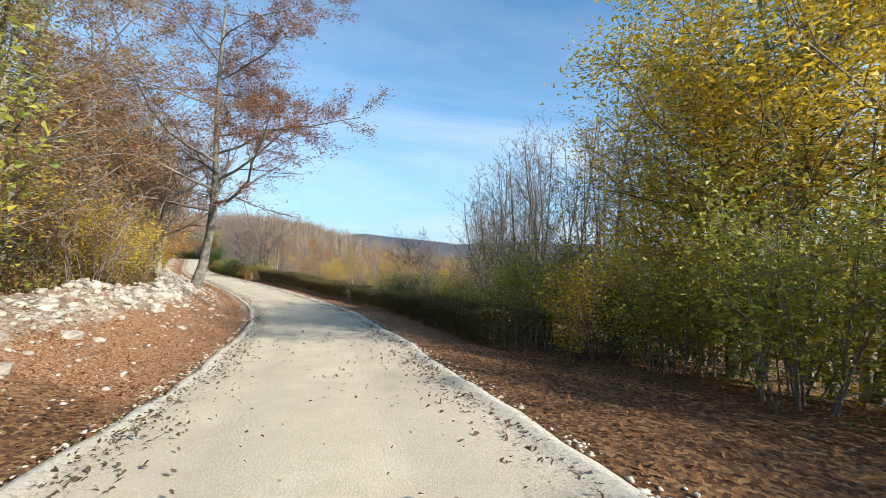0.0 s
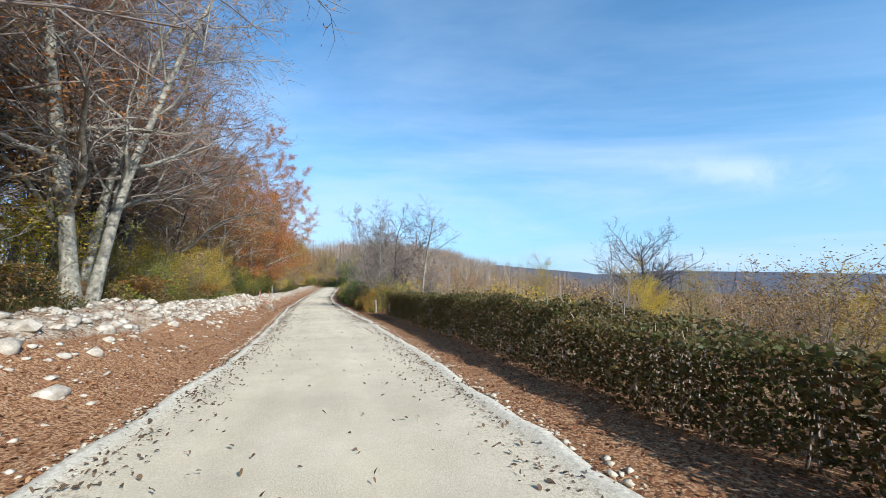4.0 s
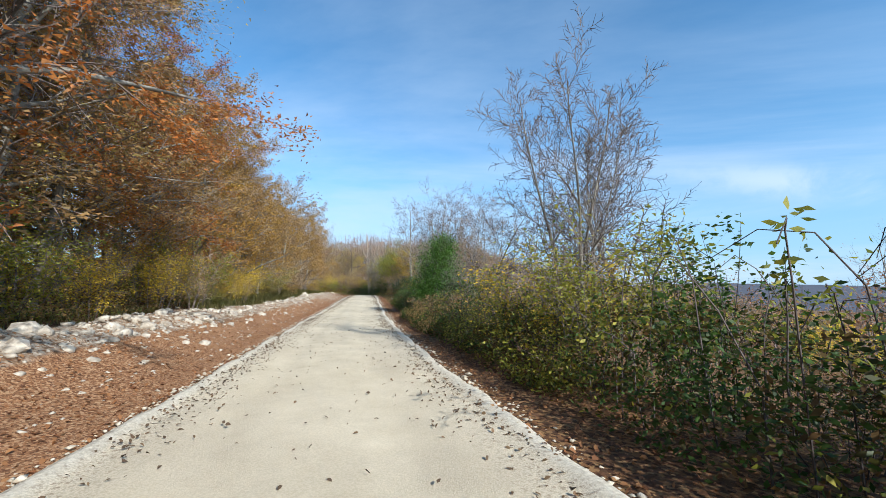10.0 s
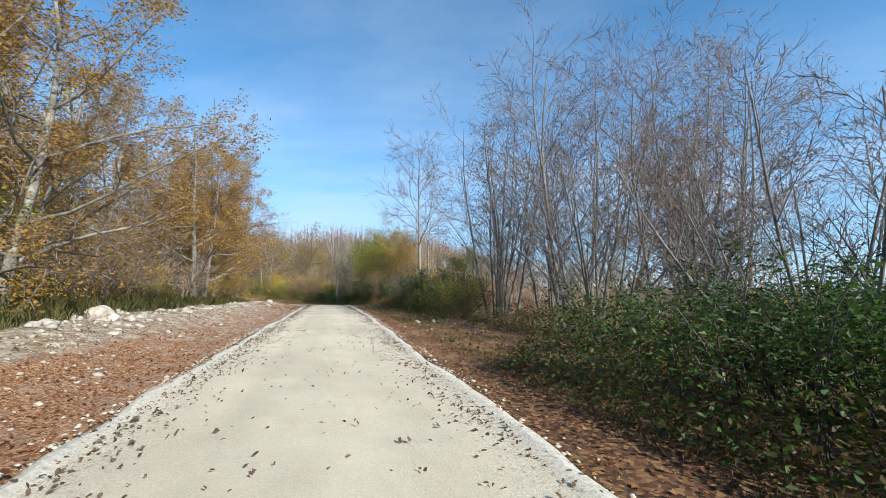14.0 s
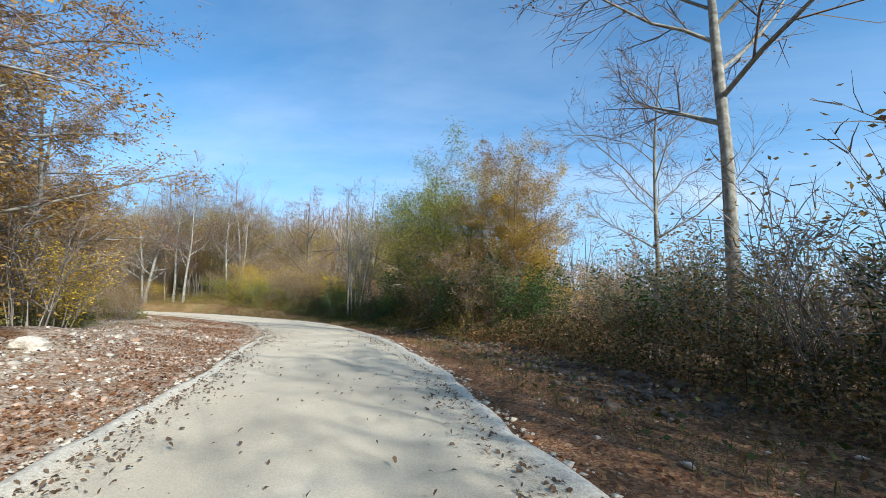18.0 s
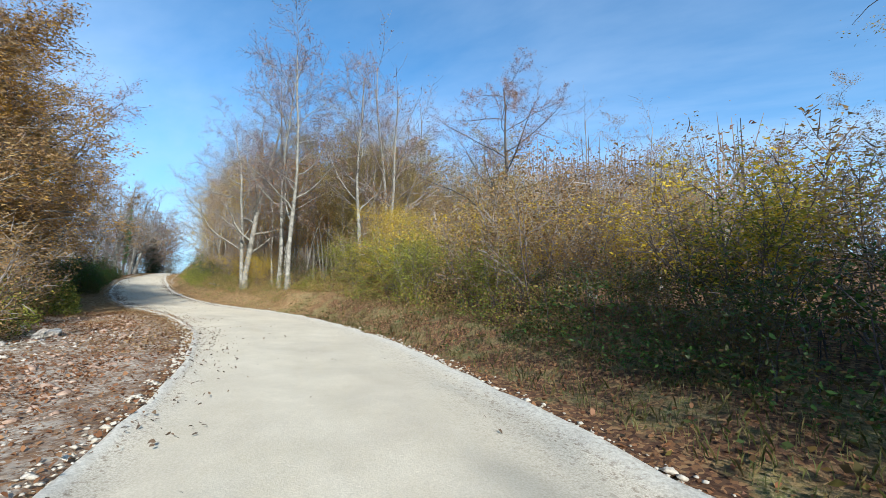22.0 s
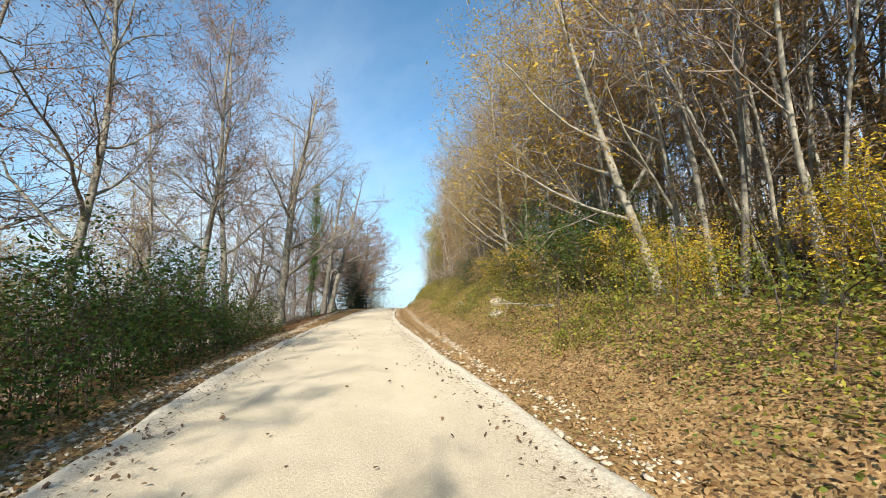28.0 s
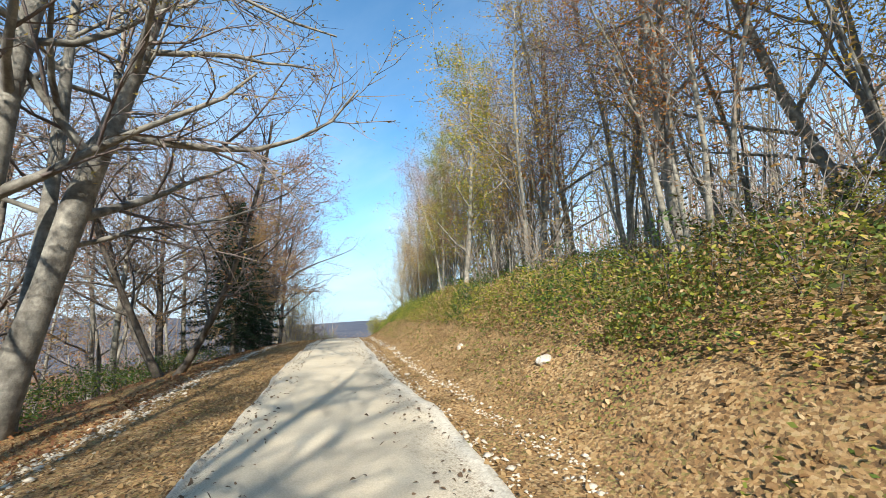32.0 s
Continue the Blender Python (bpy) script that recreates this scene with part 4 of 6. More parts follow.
kind("lean_a", "beech_tree", 48, [((0.3, -0.5, -0.4), (0.03, 0.06, 1), 13.0, 0.25), ((0, 0, -0.4), (0.06, 0.22, 1), 12.5, 0.27), ((-0.45, 0.1, -0.4), (-0.04, 0.12, 1), 11.0, 0.20)], [(1, 1, 0, 9, 0.025, 0.0, 0), (13, 0.42, 58, 6, 0.14, 0.04, 0.3), (8, 0.44, 46, 3, 0.18, 0.02, 0.12), (11, 0.55, 42, 2, 0.22, 0.02, 0.06)], BARK, TWIG, OCHRE, 6000, 0.06, label="three thick grey beech trunks leaning over the road", small=True, sides=(12, 6, 3))
kind("v_tree", "beech_tree", 49, [((0.1, 0, -0.4), (0.5, 0.3, 0.8), 9.5, 0.13), ((-0.1, 0, -0.4), (-0.7, -0.2, 0.7), 9.0, 0.14), ((0, 0.15, -0.4), (0.0, 0.4, 1), 10.0, 0.11)], [(1, 1, 0, 9, 0.04, 0.09, 0), (13, 0.40, 56, 5, 0.14, 0.04, 0.25), (8, 0.44, 46, 3, 0.18, 0.02, 0.12), (11, 0.55, 42, 2, 0.22, 0.02, 0.06)], BARK_DARK, TWIG, PINKISH, 4000, 0.07, label="beech forking at its foot into curved stems", small=True, sides=(9, 5, 3))
kind("arch_tree", "bare_tree", 54, fan(R, 4, 0.9, 0.34, 13.5, 0.095), [(1, 1, 0, 9, 0.05, 0.05, 0), (13, 0.40, 48, 6, 0.12, 0.0, 0.16), (8, 0.44, 42, 3, 0.17, -0.01, 0.12), (9, 0.5, 40, 2, 0.22, 0.0, 0.08)], BARK, TWIG, PINKISH, 3000, 0.055, label="tall leafless tree of several arching stems", small=True)
kind("rust_f", "beech_tree", 35, stem(12.0, 0.2), FAR, BARK, TWIG, RUST, 12000, 0.085, label="rust-leaved beech deeper in the wood", leaf_levels=2, jitter=0.25, small=True)
kind("brown_f", "hornbeam_tree", 36, fan(R, 2, 0.3, 0.14, 11.0, 0.13), FAR, BARK, TWIG_PALE, OCHRE, 20000, 0.075, label="brown-leaved hornbeam deeper in the wood", leaf_levels=2, jitter=0.25, small=True)
kind("gold_f", "field_maple", 37, fan(R, 2, 0.3, 0.18, 9.0, 0.10), FAR, BARK, TWIG, GOLD, 10000, 0.08, label="yellow-leaved maple deeper in the wood", leaf_levels=2, jitter=0.25, small=True)
kind("bare_f", "bare_tree", 38, fan(R, 2, 0.3, 0.14, 11.5, 0.14), [FAR[0], (14, 0.42, 50, 4, 0.12, 0.06, 0.15), (12, 0.45, 42, 2, 0.16, 0.05, 0.1)], BARK_PALE, TWIG_PALE, PINKISH, 900, 0.07, label="leafless pale tree deeper in the wood")
kind("pole_a", "young_hornbeam", 23, stem(14.0, 0.095), POLE, BARK, TWIG_PALE, OCHRE, 2600, 0.055, label="slender forest pole, almost leafless", jitter=0.25, small=True)
kind("pole_b", "young_hornbeam", 24, fan(R, 3, 0.3, 0.12, 12.5, 0.075), POLE, BARK, TWIG, AMBER, 4200, 0.06, label="coppiced slender stems with amber leaves", jitter=0.3, small=True, leaf_levels=2)
kind("pole_c", "young_hornbeam", 25, fan(R, 2, 0.3, 0.20, 11.0, 0.07), POLE, BARK_PALE, TWIG_PALE, RUST, 3000, 0.058, label="pale leaning forest poles with rusty leaves", jitter=0.3, small=True, leaf_levels=2)
kind("pole_d", "young_hornbeam", 26, fan(R, 4, 0.5, 0.26, 8.0, 0.045), POLE, BARK, TWIG, AMBER_GOLD, 3600, 0.05, label="thin coppice stems with ochre leaves", jitter=0.3, small=True, leaf_levels=2)
kind("pole_e", "young_hornbeam", 39, fan(R, 5, 0.5, 0.16, 9.0, 0.04), POLE, BARK_PALE, TWIG_PALE, BROWN, 2200, 0.05, label="clump of pale thin coppice stems", jitter=0.25, small=True)
kind("pole_f", "young_hornbeam", 40, fan(R, 4, 0.9, 0.12, 12.5, 0.07), [POLE[0], (20, 0.20, 40, 3, 0.13, 0.07, 0.25)], BARK_PALE, TWIG_PALE, OCHRE, 1300, 0.06, label="crowded thin stems deeper in the coppice", jitter=0.4, sides=(5, 3, 3), small=True)
kind("pole_g", "young_hornbeam", 42, fan(R, 4, 0.9, 0.16, 10.5, 0.06), [POLE[0], (20, 0.22, 42, 3, 0.13, 0.07, 0.2)], BARK, TWIG, OCHRE, 1300, 0.06, label="crowded dark stems deeper in the coppice", jitter=0.4, sides=(5, 3, 3), small=True)
kind("shrub_green", "green_shrub", 27, fan(R, 9, 0.45, 0.6, 2.3, 0.02), SHRUB, TWIG_DARK, TWIG_DARK, GREEN, 5000, 0.055, small=True, jitter=0.14, label="dense dark green roadside shrub", category="shrub", leaf_levels=2, sides=(4, 3, 3))
kind("shrub_bramble", "bramble_shrub", 28, fan(R, 9, 0.5, 0.8, 2.0, 0.016), SHRUB, TWIG_DARK, TWIG_DARK, BRAMBLE, 4600, 0.05, small=True, jitter=0.14, label="tangled bramble with dull green and reddish leaves", category="shrub", leaf_levels=2, sides=(4, 3, 3))
kind("shrub_gold", "yellow_shrub", 29, fan(R, 9, 0.45, 0.5, 2.6, 0.02), SHRUB, TWIG, TWIG, GOLD, 4200, 0.052, small=True, jitter=0.14, label="loose shrub with yellow leaves", category="shrub", leaf_levels=2, sides=(4, 3, 3))
kind("shrub_brown", "brown_shrub", 30, fan(R, 11, 0.5, 0.5, 2.6, 0.018), SHRUB, TWIG, TWIG_PALE, BROWN, 4200, 0.045, small=True, jitter=0.14, label="twiggy shrub with withered brown leaves", category="shrub", leaf_levels=2, sides=(4, 3, 3))
kind("shrub_olive", "mixed_shrub", 31, fan(R, 9, 0.45, 0.5, 2.4, 0.018), SHRUB, TWIG, TWIG, OLIVE, 4600, 0.052, small=True, jitter=0.14, label="shrub in mixed yellow-green leaf", category="shrub", leaf_levels=2, sides=(4, 3, 3))
kind("shrub_bare", "bare_shrub", 32, fan(R, 12, 0.4, 0.4, 3.0, 0.016), SHRUB, TWIG_PALE, TWIG_PALE, BROWN, 300, 0.055, label="leafless shrub of pale thin stems", category="shrub", sides=(4, 3, 3))
kind("shoots", "hazel_shrub", 33, fan(R, 14, 0.6, 0.22, 2.6, 0.012), [SHRUB[0], (4, 0.3, 30, 2, 0.14, 0.05, 0.3)], TWIG_DARK, TWIG_DARK, GREEN, 1300, 0.062, jitter=0.05, label="upright leafy hazel shoots", category="shrub", leaf_levels=2, sides=(4, 3, 3))


def put(key, s, lat, size=1.0, turn=None, lean=(0, 0), sink=0.0, group="", label=""):
    """Stands one more of a kind beside the road."""
    x, y, z = (float(v) for v in lie(s, lat))
    if abs(lat) > 22:
        z = float(land(x, y))
    if turn is None:
        turn = (s * 57.3 + lat * 131.7) % 360
    m = pose(x, y, z - sink, lean[0], lean[1], turn) @ Matrix.Diagonal((size, size, size, 1))
    root, used = KINDS[key]
    if used:
        ob = copy_thing(root, m)
    else:
        KINDS[key][1], ob = True, root
        ob.matrix_basis = m
    return tagged(ob, label, group=group)


# ---- single trees and shrubs that stand out, metres along the road and beside it ----
put("lean_a", 245.4, -4.5, 1.0, 0)
put("oak", 25.6, -4.3, 1.05, 0)
put("olive_a", 6.6, 9.2, 1.0)
put("gold_a", 8.6, 10.8, 1.15)
put("gold_a", 6.4, 11.5, 1.4)
put("gold_a", 4.6, 9.0, 1.1)
put("shrub_olive", 6.0, 6.4, 1.1)
put("alder", 17.5, 11.5, 1.0)
put("alder", 20.0, 13.0, 1.05)
put("alder", 15.5, 10.4, 0.95)
put("alder", 23.0, 12.5, 0.85)
put("alder", 14.0, 12.0, 1.0)
put("alder", 19.0, 10.5, 0.9)
put("alder", 12.5, 12.5, 1.05)
put("alder", 10.5, 14.0, 1.1)
put("alder", 16.5, 14.5, 1.1)
put("alder", 21.5, 15.0, 1.0)
put("round_tree", 70.6, 39.5, 1.5)
put("beech_bare", 44.5, -6.6, 1.0)
put("beech_bare", 46.5, -7.8, 0.95)
put("spread_beech", 37.4, -6.4, 1.1)
put("brown_a", 37.0, -9.0, 1.0)
put("dark_beech", 53.4, -8.6, 1.0, 200)
put("dark_beech", 49.6, -8.8, 1.0, 170)
put("dark_beech", 40.5, -7.0, 1.0)
put("dark_beech", 84.0, -7.8, 0.95)
put("pink_a", 57.5, -7.6, 1.05)
put("amber_a", 183.0, -7.0, 1.2)
put("arch_tree", 120.0, 9.8, 0.98)
put("arch_tree", 126.9, 9.2, 1.0)
put("arch_tree", 124.2, 13.0, 1.0)
put("arch_tree", 118.6, 15.0, 0.9)
put("arch_tree", 114.6, 9.5, 0.66)
put("ash_clump", 60.2, 4.3, 0.8)
put("bare_a", 61.8, 8.2, 0.72)
put("bare_c", 66.6, 7.2, 1.15)
put("bare_c", 64.6, 7.0, 1.0)
put("bare_a", 71.0, 7.0, 0.55)
put("bare_b", 74.6, 7.4, 0.5)
put("ash_clump", 65.8, 10.0, 0.6)
put("rust_b", 185.0, -7.2, 1.1)
put("amber_a", 191.0, -7.6, 1.1)
put("gold_thin", 194.8, -6.6, 1.25)
put("rust_b", 197.0, -8.2, 0.95)
put("pink_a", 187.4, -6.2, 1.0)
put("amber_a", 136.0, -8.0, 1.1)
put("rust_b", 141.5, -8.6, 1.15)
put("pink_a", 146.0, -9.6, 1.0)
# three small maples out of view, added only to shade the right verge
put("gold_a", 0.4, 7.4, 0.46)
put("olive_a", 2.4, 8.6, 0.42)
put("gold_a", -2.2, 7.0, 0.42)
put("alder", 24.5, 15.5, 0.85)
put("alder", 26.2, 22.5, 1.0)
put("alder", 28.0, 17.0, 0.9)
put("alder", 31.0, 20.0, 0.9)
put("alder", 34.0, 15.5, 0.62)
put("alder", 36.5, 21.0, 0.7)
put("alder", 30.5, 13.0, 0.55)
put("round_tree", 62.0, 31.4, 1.15)
put("bare_b", 48.0, 39.0, 0.75)
put("amber_a", 98.5, -8.0, 1.05)
put("amber_a", 105.0, -7.8, 1.0)
put("amber_a", 110.0, -7.8, 0.8)
put("brown_a", 55.0, -7.6, 0.5)
put("rust_a", 92.0, -8.6, 0.95)
put("rust_a", 73.5, -7.0, 1.12)
put("rust_a", 79.5, -6.8, 1.08)
put("rust_b", 66.0, -7.6, 1.1)
put("beech_bare", 84.5, -7.6, 0.9)
put("rust_b", 86.0, -7.4, 0.95)
put("gold_a", 59.5, -6.6, 0.38)
put("ash_clump", 83.3, 4.8, 0.82)
put("shrub_olive", 82.0, 4.3, 1.0)
put("shrub_gold", 83.6, 4.7, 0.9)
put("shoots", 80.2, 4.6, 1.0)
put("shrub_olive", 85.2, 4.4, 0.85)
put("bare_c", 85.5, 7.6, 0.9)
put("grey_fan", 116.8, 8.4, 0.85)
put("bare_c", 104.4, 9.2, 1.0)
put("grey_fan", 110.2, 6.8, 0.72)
put("ash_clump", 112.6, 7.8, 0.72)
put("grey_fan", 108.6, 8.6, 0.7)
put("brown_a", 116.0, 11.0, 0.7)
put("alder", 126.0, 9.0, 1.2)
put("alder", 129.0, 10.5, 1.1)
put("olive_a", 131.0, 8.6, 0.5)
put("alder", 127.0, 12.5, 1.1)
put("ochre_maple", 150.2, 9.6, 0.95)
put("bare_b", 152.0, 7.9, 0.98)
put("amber_a", 151.4, 8.9, 0.74)
put("olive_a", 152.6, 7.8, 0.85)
put("ochre_maple", 149.2, 8.4, 0.6)
put("brown_a", 150.0, 8.6, 0.8)
put("bare_b", 146.5, 12.5, 0.8)
put("bare_b", 153.2, 7.2, 0.7)
put("shrub_brown", 147.5, 6.2, 1.2)
put("shrub_green", 149.0, 5.6, 1.2)
put("shrub_brown", 151.0, 6.0, 1.3)
put("shrub_brown", 149.8, 6.8, 1.35)
put("shrub_green", 153.6, 6.0, 1.25)
put("shrub_green", 146.2, 7.0, 0.9)
put("alder", 160.4, 5.4, 0.95)
put("olive_a", 158.3, 8.2, 0.95)
put("alder", 162.5, 6.6, 0.9)
put("olive_a", 155.5, 8.6, 1.05)
put("bare_a", 171.5, 14.5, 0.7)
put("birch", 140.2, 7.9, 1.1)
put("birch", 143.5, 9.5, 0.6)
put("gold_a", 178.1, 6.9, 0.45)
put("slim_olive", 252.0, 5.4, 1.0)
put("slim_olive", 258.0, 6.0, 0.9)
put("beech_bare", 190.2, 4.6, 0.85)
put("tall_bare", 184.3, 4.8, 0.95)
put("tall_bare", 186.4, 5.2, 1.0)
put("tall_bare", 181.5, 7.5, 0.9)
put("pole_c", 188.2, 5.8, 1.0)
put("beech_bare", 229.4, -4.3, 0.95)
put("bare_b", 237.8, -6.2, 1.2)
put("tall_bare", 225.0, -5.4, 1.0)
put("tall_bare", 218.0, -6.5, 0.95)
put("tall_bare", 221.5, -5.2, 0.9)
put("tall_bare", 213.0, -6.8, 1.0)
put("pink_a", 264.0, -4.6, 1.0)
put("pink_a", 269.0, -4.6, 1.1)
put("v_tree", 252.3, -4.4, 1.0)
put("dark_beech", 250.5, -9.0, 0.85)
put("bare_b", 243.6, -8.6, 1.1)
put("pink_a", 259.5, -7.4, 0.9)
put("dark_beech", 238.5, -9.4, 0.85)
put("brown_a", 255.6, -7.8, 0.9)

# ---- bands of growth: (kinds, from, to, nearest, farthest, how many, sizes) ----
rnd = random.Random(41)

def grow_band(keys, a, b, near, far, count, small, big):
    """Things of these kinds strewn over a strip beside the road."""
    keys = keys.split()
    for n in range(count):
        s = a + (b - a) * (n + rnd.uniform(0.1, 0.9)) / count
        put(rnd.choice(keys), s, rnd.uniform(near, far), rnd.uniform(small, big), rnd.uniform(0, 360), (rnd.uniform(-4, 4), rnd.uniform(-4, 4)))


# left of the road: thicket, then beech wood
grow_band("brown_a gold_a olive_a bare_b", 2, 18, -6.4, -9, 9, 0.8, 1.1)
grow_band("shrub_olive shrub_gold shrub_brown shrub_bramble", 2, 23, -5.8, -8.0, 14, 0.8, 1.3)
grow_band("brown_f bare_f rust_f pole_a", -20, 40, -10, -22, 20, 0.9, 1.2)
grow_band("rust_b pink_a brown_a", 28, 62, -8.4, -11, 11, 0.95, 1.2)
grow_band("rust_f brown_f bare_f", 30, 62, -11, -22, 16, 0.9, 1.2)
grow_band("shrub_brown shrub_gold shrub_olive shrub_bare", 27, 60, -6.8, -9, 16, 0.7, 1.2)
grow_band("rust_f brown_f gold_f", 60, 86, -12, -24, 12, 0.9, 1.2)
grow_band("brown_a rust_b brown_f", 56, 92, -9.2, -12.5, 13, 0.9, 1.15)
grow_band("shrub_brown shrub_olive shrub_green shrub_gold", 60, 86, -6.6, -8.4, 14, 0.7, 1.1)
grow_band("shrub_gold shrub_olive shrub_brown shrub_green", 60, 102, -5.9, -7.4, 18, 0.75, 1.15)
grow_band("amber_a brown_a rust_b brown_a amber_a", 88, 124, -8.0, -11, 13, 0.8, 1.1)
grow_band("brown_f bare_f rust_f gold_f", 84, 130, -12, -24, 18, 0.9, 1.2)
grow_band("shrub_gold shrub_brown shrub_olive shrub_brown", 86, 126, -7.2, -8.8, 14, 0.7, 1.1)
grow_band("amber_a rust_b amber_a", 128, 156, -9.5, -12, 8, 0.85, 1.1)
grow_band("brown_f bare_f gold_f", 128, 168, -13, -26, 14, 0.8, 1.1)
grow_band("shrub_brown shrub_gold shrub_bare shrub_brown", 124, 160, -7.6, -10.5, 20, 0.8, 1.3)
grow_band("rust_b amber_a rust_b amber_a", 178, 197, -7.0, -10, 10, 0.85, 1.1)
grow_band("shrub_olive shrub_green shrub_brown", 170, 194, -4.8, -6.8, 10, 0.6, 0.9)
grow_band("shrub_green shrub_green shrub_bramble", 192, 223, -3.9, -6.4, 16, 0.75, 1.15)
grow_band("bare_b tall_bare tall_bare", 196, 228, -6.6, -10, 9, 0.9, 1.15)
grow_band("bare_f brown_f bare_f", 196, 232, -11, -22, 20, 0.85, 1.1)
grow_band("pink_a bare_b pole_b pole_c", 263, 286, -4.4, -7.0, 11, 0.8, 1.05)
grow_band("brown_f bare_f shrub_olive", 290, 312, -3, -16, 16, 0.5, 0.8)
grow_band("shrub_bare shrub_olive shrub_bare", 283, 296, 3.2, 6, 7, 0.8, 1.2)
grow_band("shrub_bare shrub_bare shrub_olive", 280, 296, -3.2, -6, 7, 0.8, 1.2)
grow_band("bare_f pole_a bare_f pole_f", 228, 290, -11, -28, 46, 0.7, 1.0)
grow_band("pole_a tall_bare pole_c", 228, 290, -6.5, -10, 6, 0.75, 0.95)
# right: hedge bank, brambles, orchard, scrub
grow_band("shrub_bramble shrub_green shrub_olive", 6, 26, 6.4, 8.5, 14, 0.5, 0.9)
grow_band("shrub_olive shrub_gold shrub_olive", 2, 11, 5.6, 8.0, 8, 0.9, 1.2)
grow_band("shrub_bramble shrub_olive shrub_brown", 56.5, 62, 4.6, 6.2, 5, 0.6, 0.8)
grow_band("shrub_green shrub_bramble shoots shrub_bramble", 61, 89, 3.8, 5.8, 16, 0.5, 0.8)
grow_band("shrub_brown shrub_bramble", 88, 97.5, 4.5, 7.0, 6, 0.4, 0.55)
grow_band("shoots", 70.4, 77.0, 3.6, 5.2, 11, 0.8, 1.05)
grow_band("shoots", 94.8, 97.2, 5.2, 6.2, 4, 0.95, 1.15)
grow_band("shoots shrub_bramble", 104, 112, 5.4, 8, 9, 0.8, 1.0)
grow_band("shoots", 128.5, 133.5, 5.2, 6.6, 6, 0.95, 1.25)
grow_band("shrub_brown shrub_bare", 97, 102, 4.0, 7, 8, 0.25, 0.4)
grow_band("shrub_green shrub_bramble shrub_green", 102.5, 112, 4.0, 6.5, 8, 0.6, 0.85)
grow_band("shrub_olive shrub_bare shrub_bramble", 125, 137, 6.2, 9, 9, 0.8, 1.1)
grow_band("shrub_bare shrub_green shrub_bramble", 136, 147, 6.2, 10, 14, 0.6, 1.0)
grow_band("shrub_brown shrub_bare shrub_bramble", 137, 143, 6.2, 8.5, 6, 0.6, 0.95)
grow_band("shrub_brown shrub_green shrub_brown", 146, 158, 5.8, 8.5, 12, 0.8, 1.2)
grow_band("shrub_bramble shrub_green", 155, 168, 5.0, 7, 8, 0.6, 0.95)
grow_band("shrub_brown shrub_olive shrub_bramble shrub_brown", 165, 186, 5.8, 9, 20, 0.7, 1.1)
grow_band("brown_f bare_f brown_f pink_a", 178, 204, 11, 20, 12, 0.8, 1.1)
grow_band("brown_f bare_f brown_f gold_f", 166, 200, 18, 38, 22, 0.55, 0.95)
grow_band("brown_f bare_f rust_f", 0, 150, -22, -34, 26, 0.9, 1.2)
grow_band("brown_a gold_thin bare_c", 168, 187, 11, 18, 9, 0.4, 0.6)
grow_band("bare_f brown_f gold_f brown_f", 14, 60, 16, 36, 26, 0.3, 0.55)
grow_band("bare_f brown_f gold_f", 60, 135, 14, 36, 24, 0.3, 0.6)
grow_band("shrub_brown shrub_brown shrub_gold", 20, 110, 14, 34, 20, 0.9, 1.6)
# right: coppice wood on the rising bank
grow_band("pole_a pole_b pole_c pole_d pole_e pole_a pole_c gold_thin", 187, 288, 6.4, 10, 90, 0.85, 1.15)
grow_band("pole_f pole_g pole_f", 184, 292, 9.5, 24, 115, 0.85, 1.2)
grow_band("shrub_brown shrub_gold shrub_bare", 187, 208, 5.2, 8, 18, 0.6, 1.0)
grow_band("shrub_bramble shrub_brown shrub_bramble shrub_green", 198, 232, 5.4, 8.0, 24, 0.5, 0.9)
grow_band("shrub_bramble shrub_olive", 236, 285, 5.0, 8.5, 20, 0.22, 0.42)
grow_band("pole_e pole_d pole_c pole_e pole_b", 200, 240, 6.2, 9.5, 26, 1.0, 1.25)
grow_band("gold_thin", 204, 226, 6.0, 8.0, 4, 0.9, 1.1)
grow_band("tall_bare", 204, 275, 7.0, 12, 14, 0.75, 1.0)
grow_band("brown_f brown_f bare_f", 182, 206, 8.5, 20, 18, 0.75, 1.05)
grow_band("pole_c gold_thin", 238, 285, 6.2, 8.0, 8, 0.85, 1.0)
for s, lat, size in ((229.5, 5.6, 0.7), (233.0, 6.2, 0.8), (236.4, 5.4, 0.55), (241.0, 6.0, 0.75), (246.5, 5.8, 0.7), (252.0, 6.2, 0.8), (300.5, -1.5, 0.9), (302.0, 1.2, 1.0), (303.0, -3.4, 1.1), (304.5, 3.0, 1.0)):
    put("shrub_bare", s, lat, size)
grow_band("brown_f brown_f brown_f gold_f", 187, 206, 12, 19, 9, 0.75, 0.95)
grow_band("shrub_brown shrub_gold shrub_brown", 166, 181, 7.2, 11, 11, 1.1, 1.5)
grow_band("shrub_gold shrub_olive shrub_gold", 208, 225, 5.4, 7.2, 13, 0.5, 0.8)
grow_band("rust_b brown_a", 209, 224, 7.4, 9.0, 4, 0.5, 0.62)
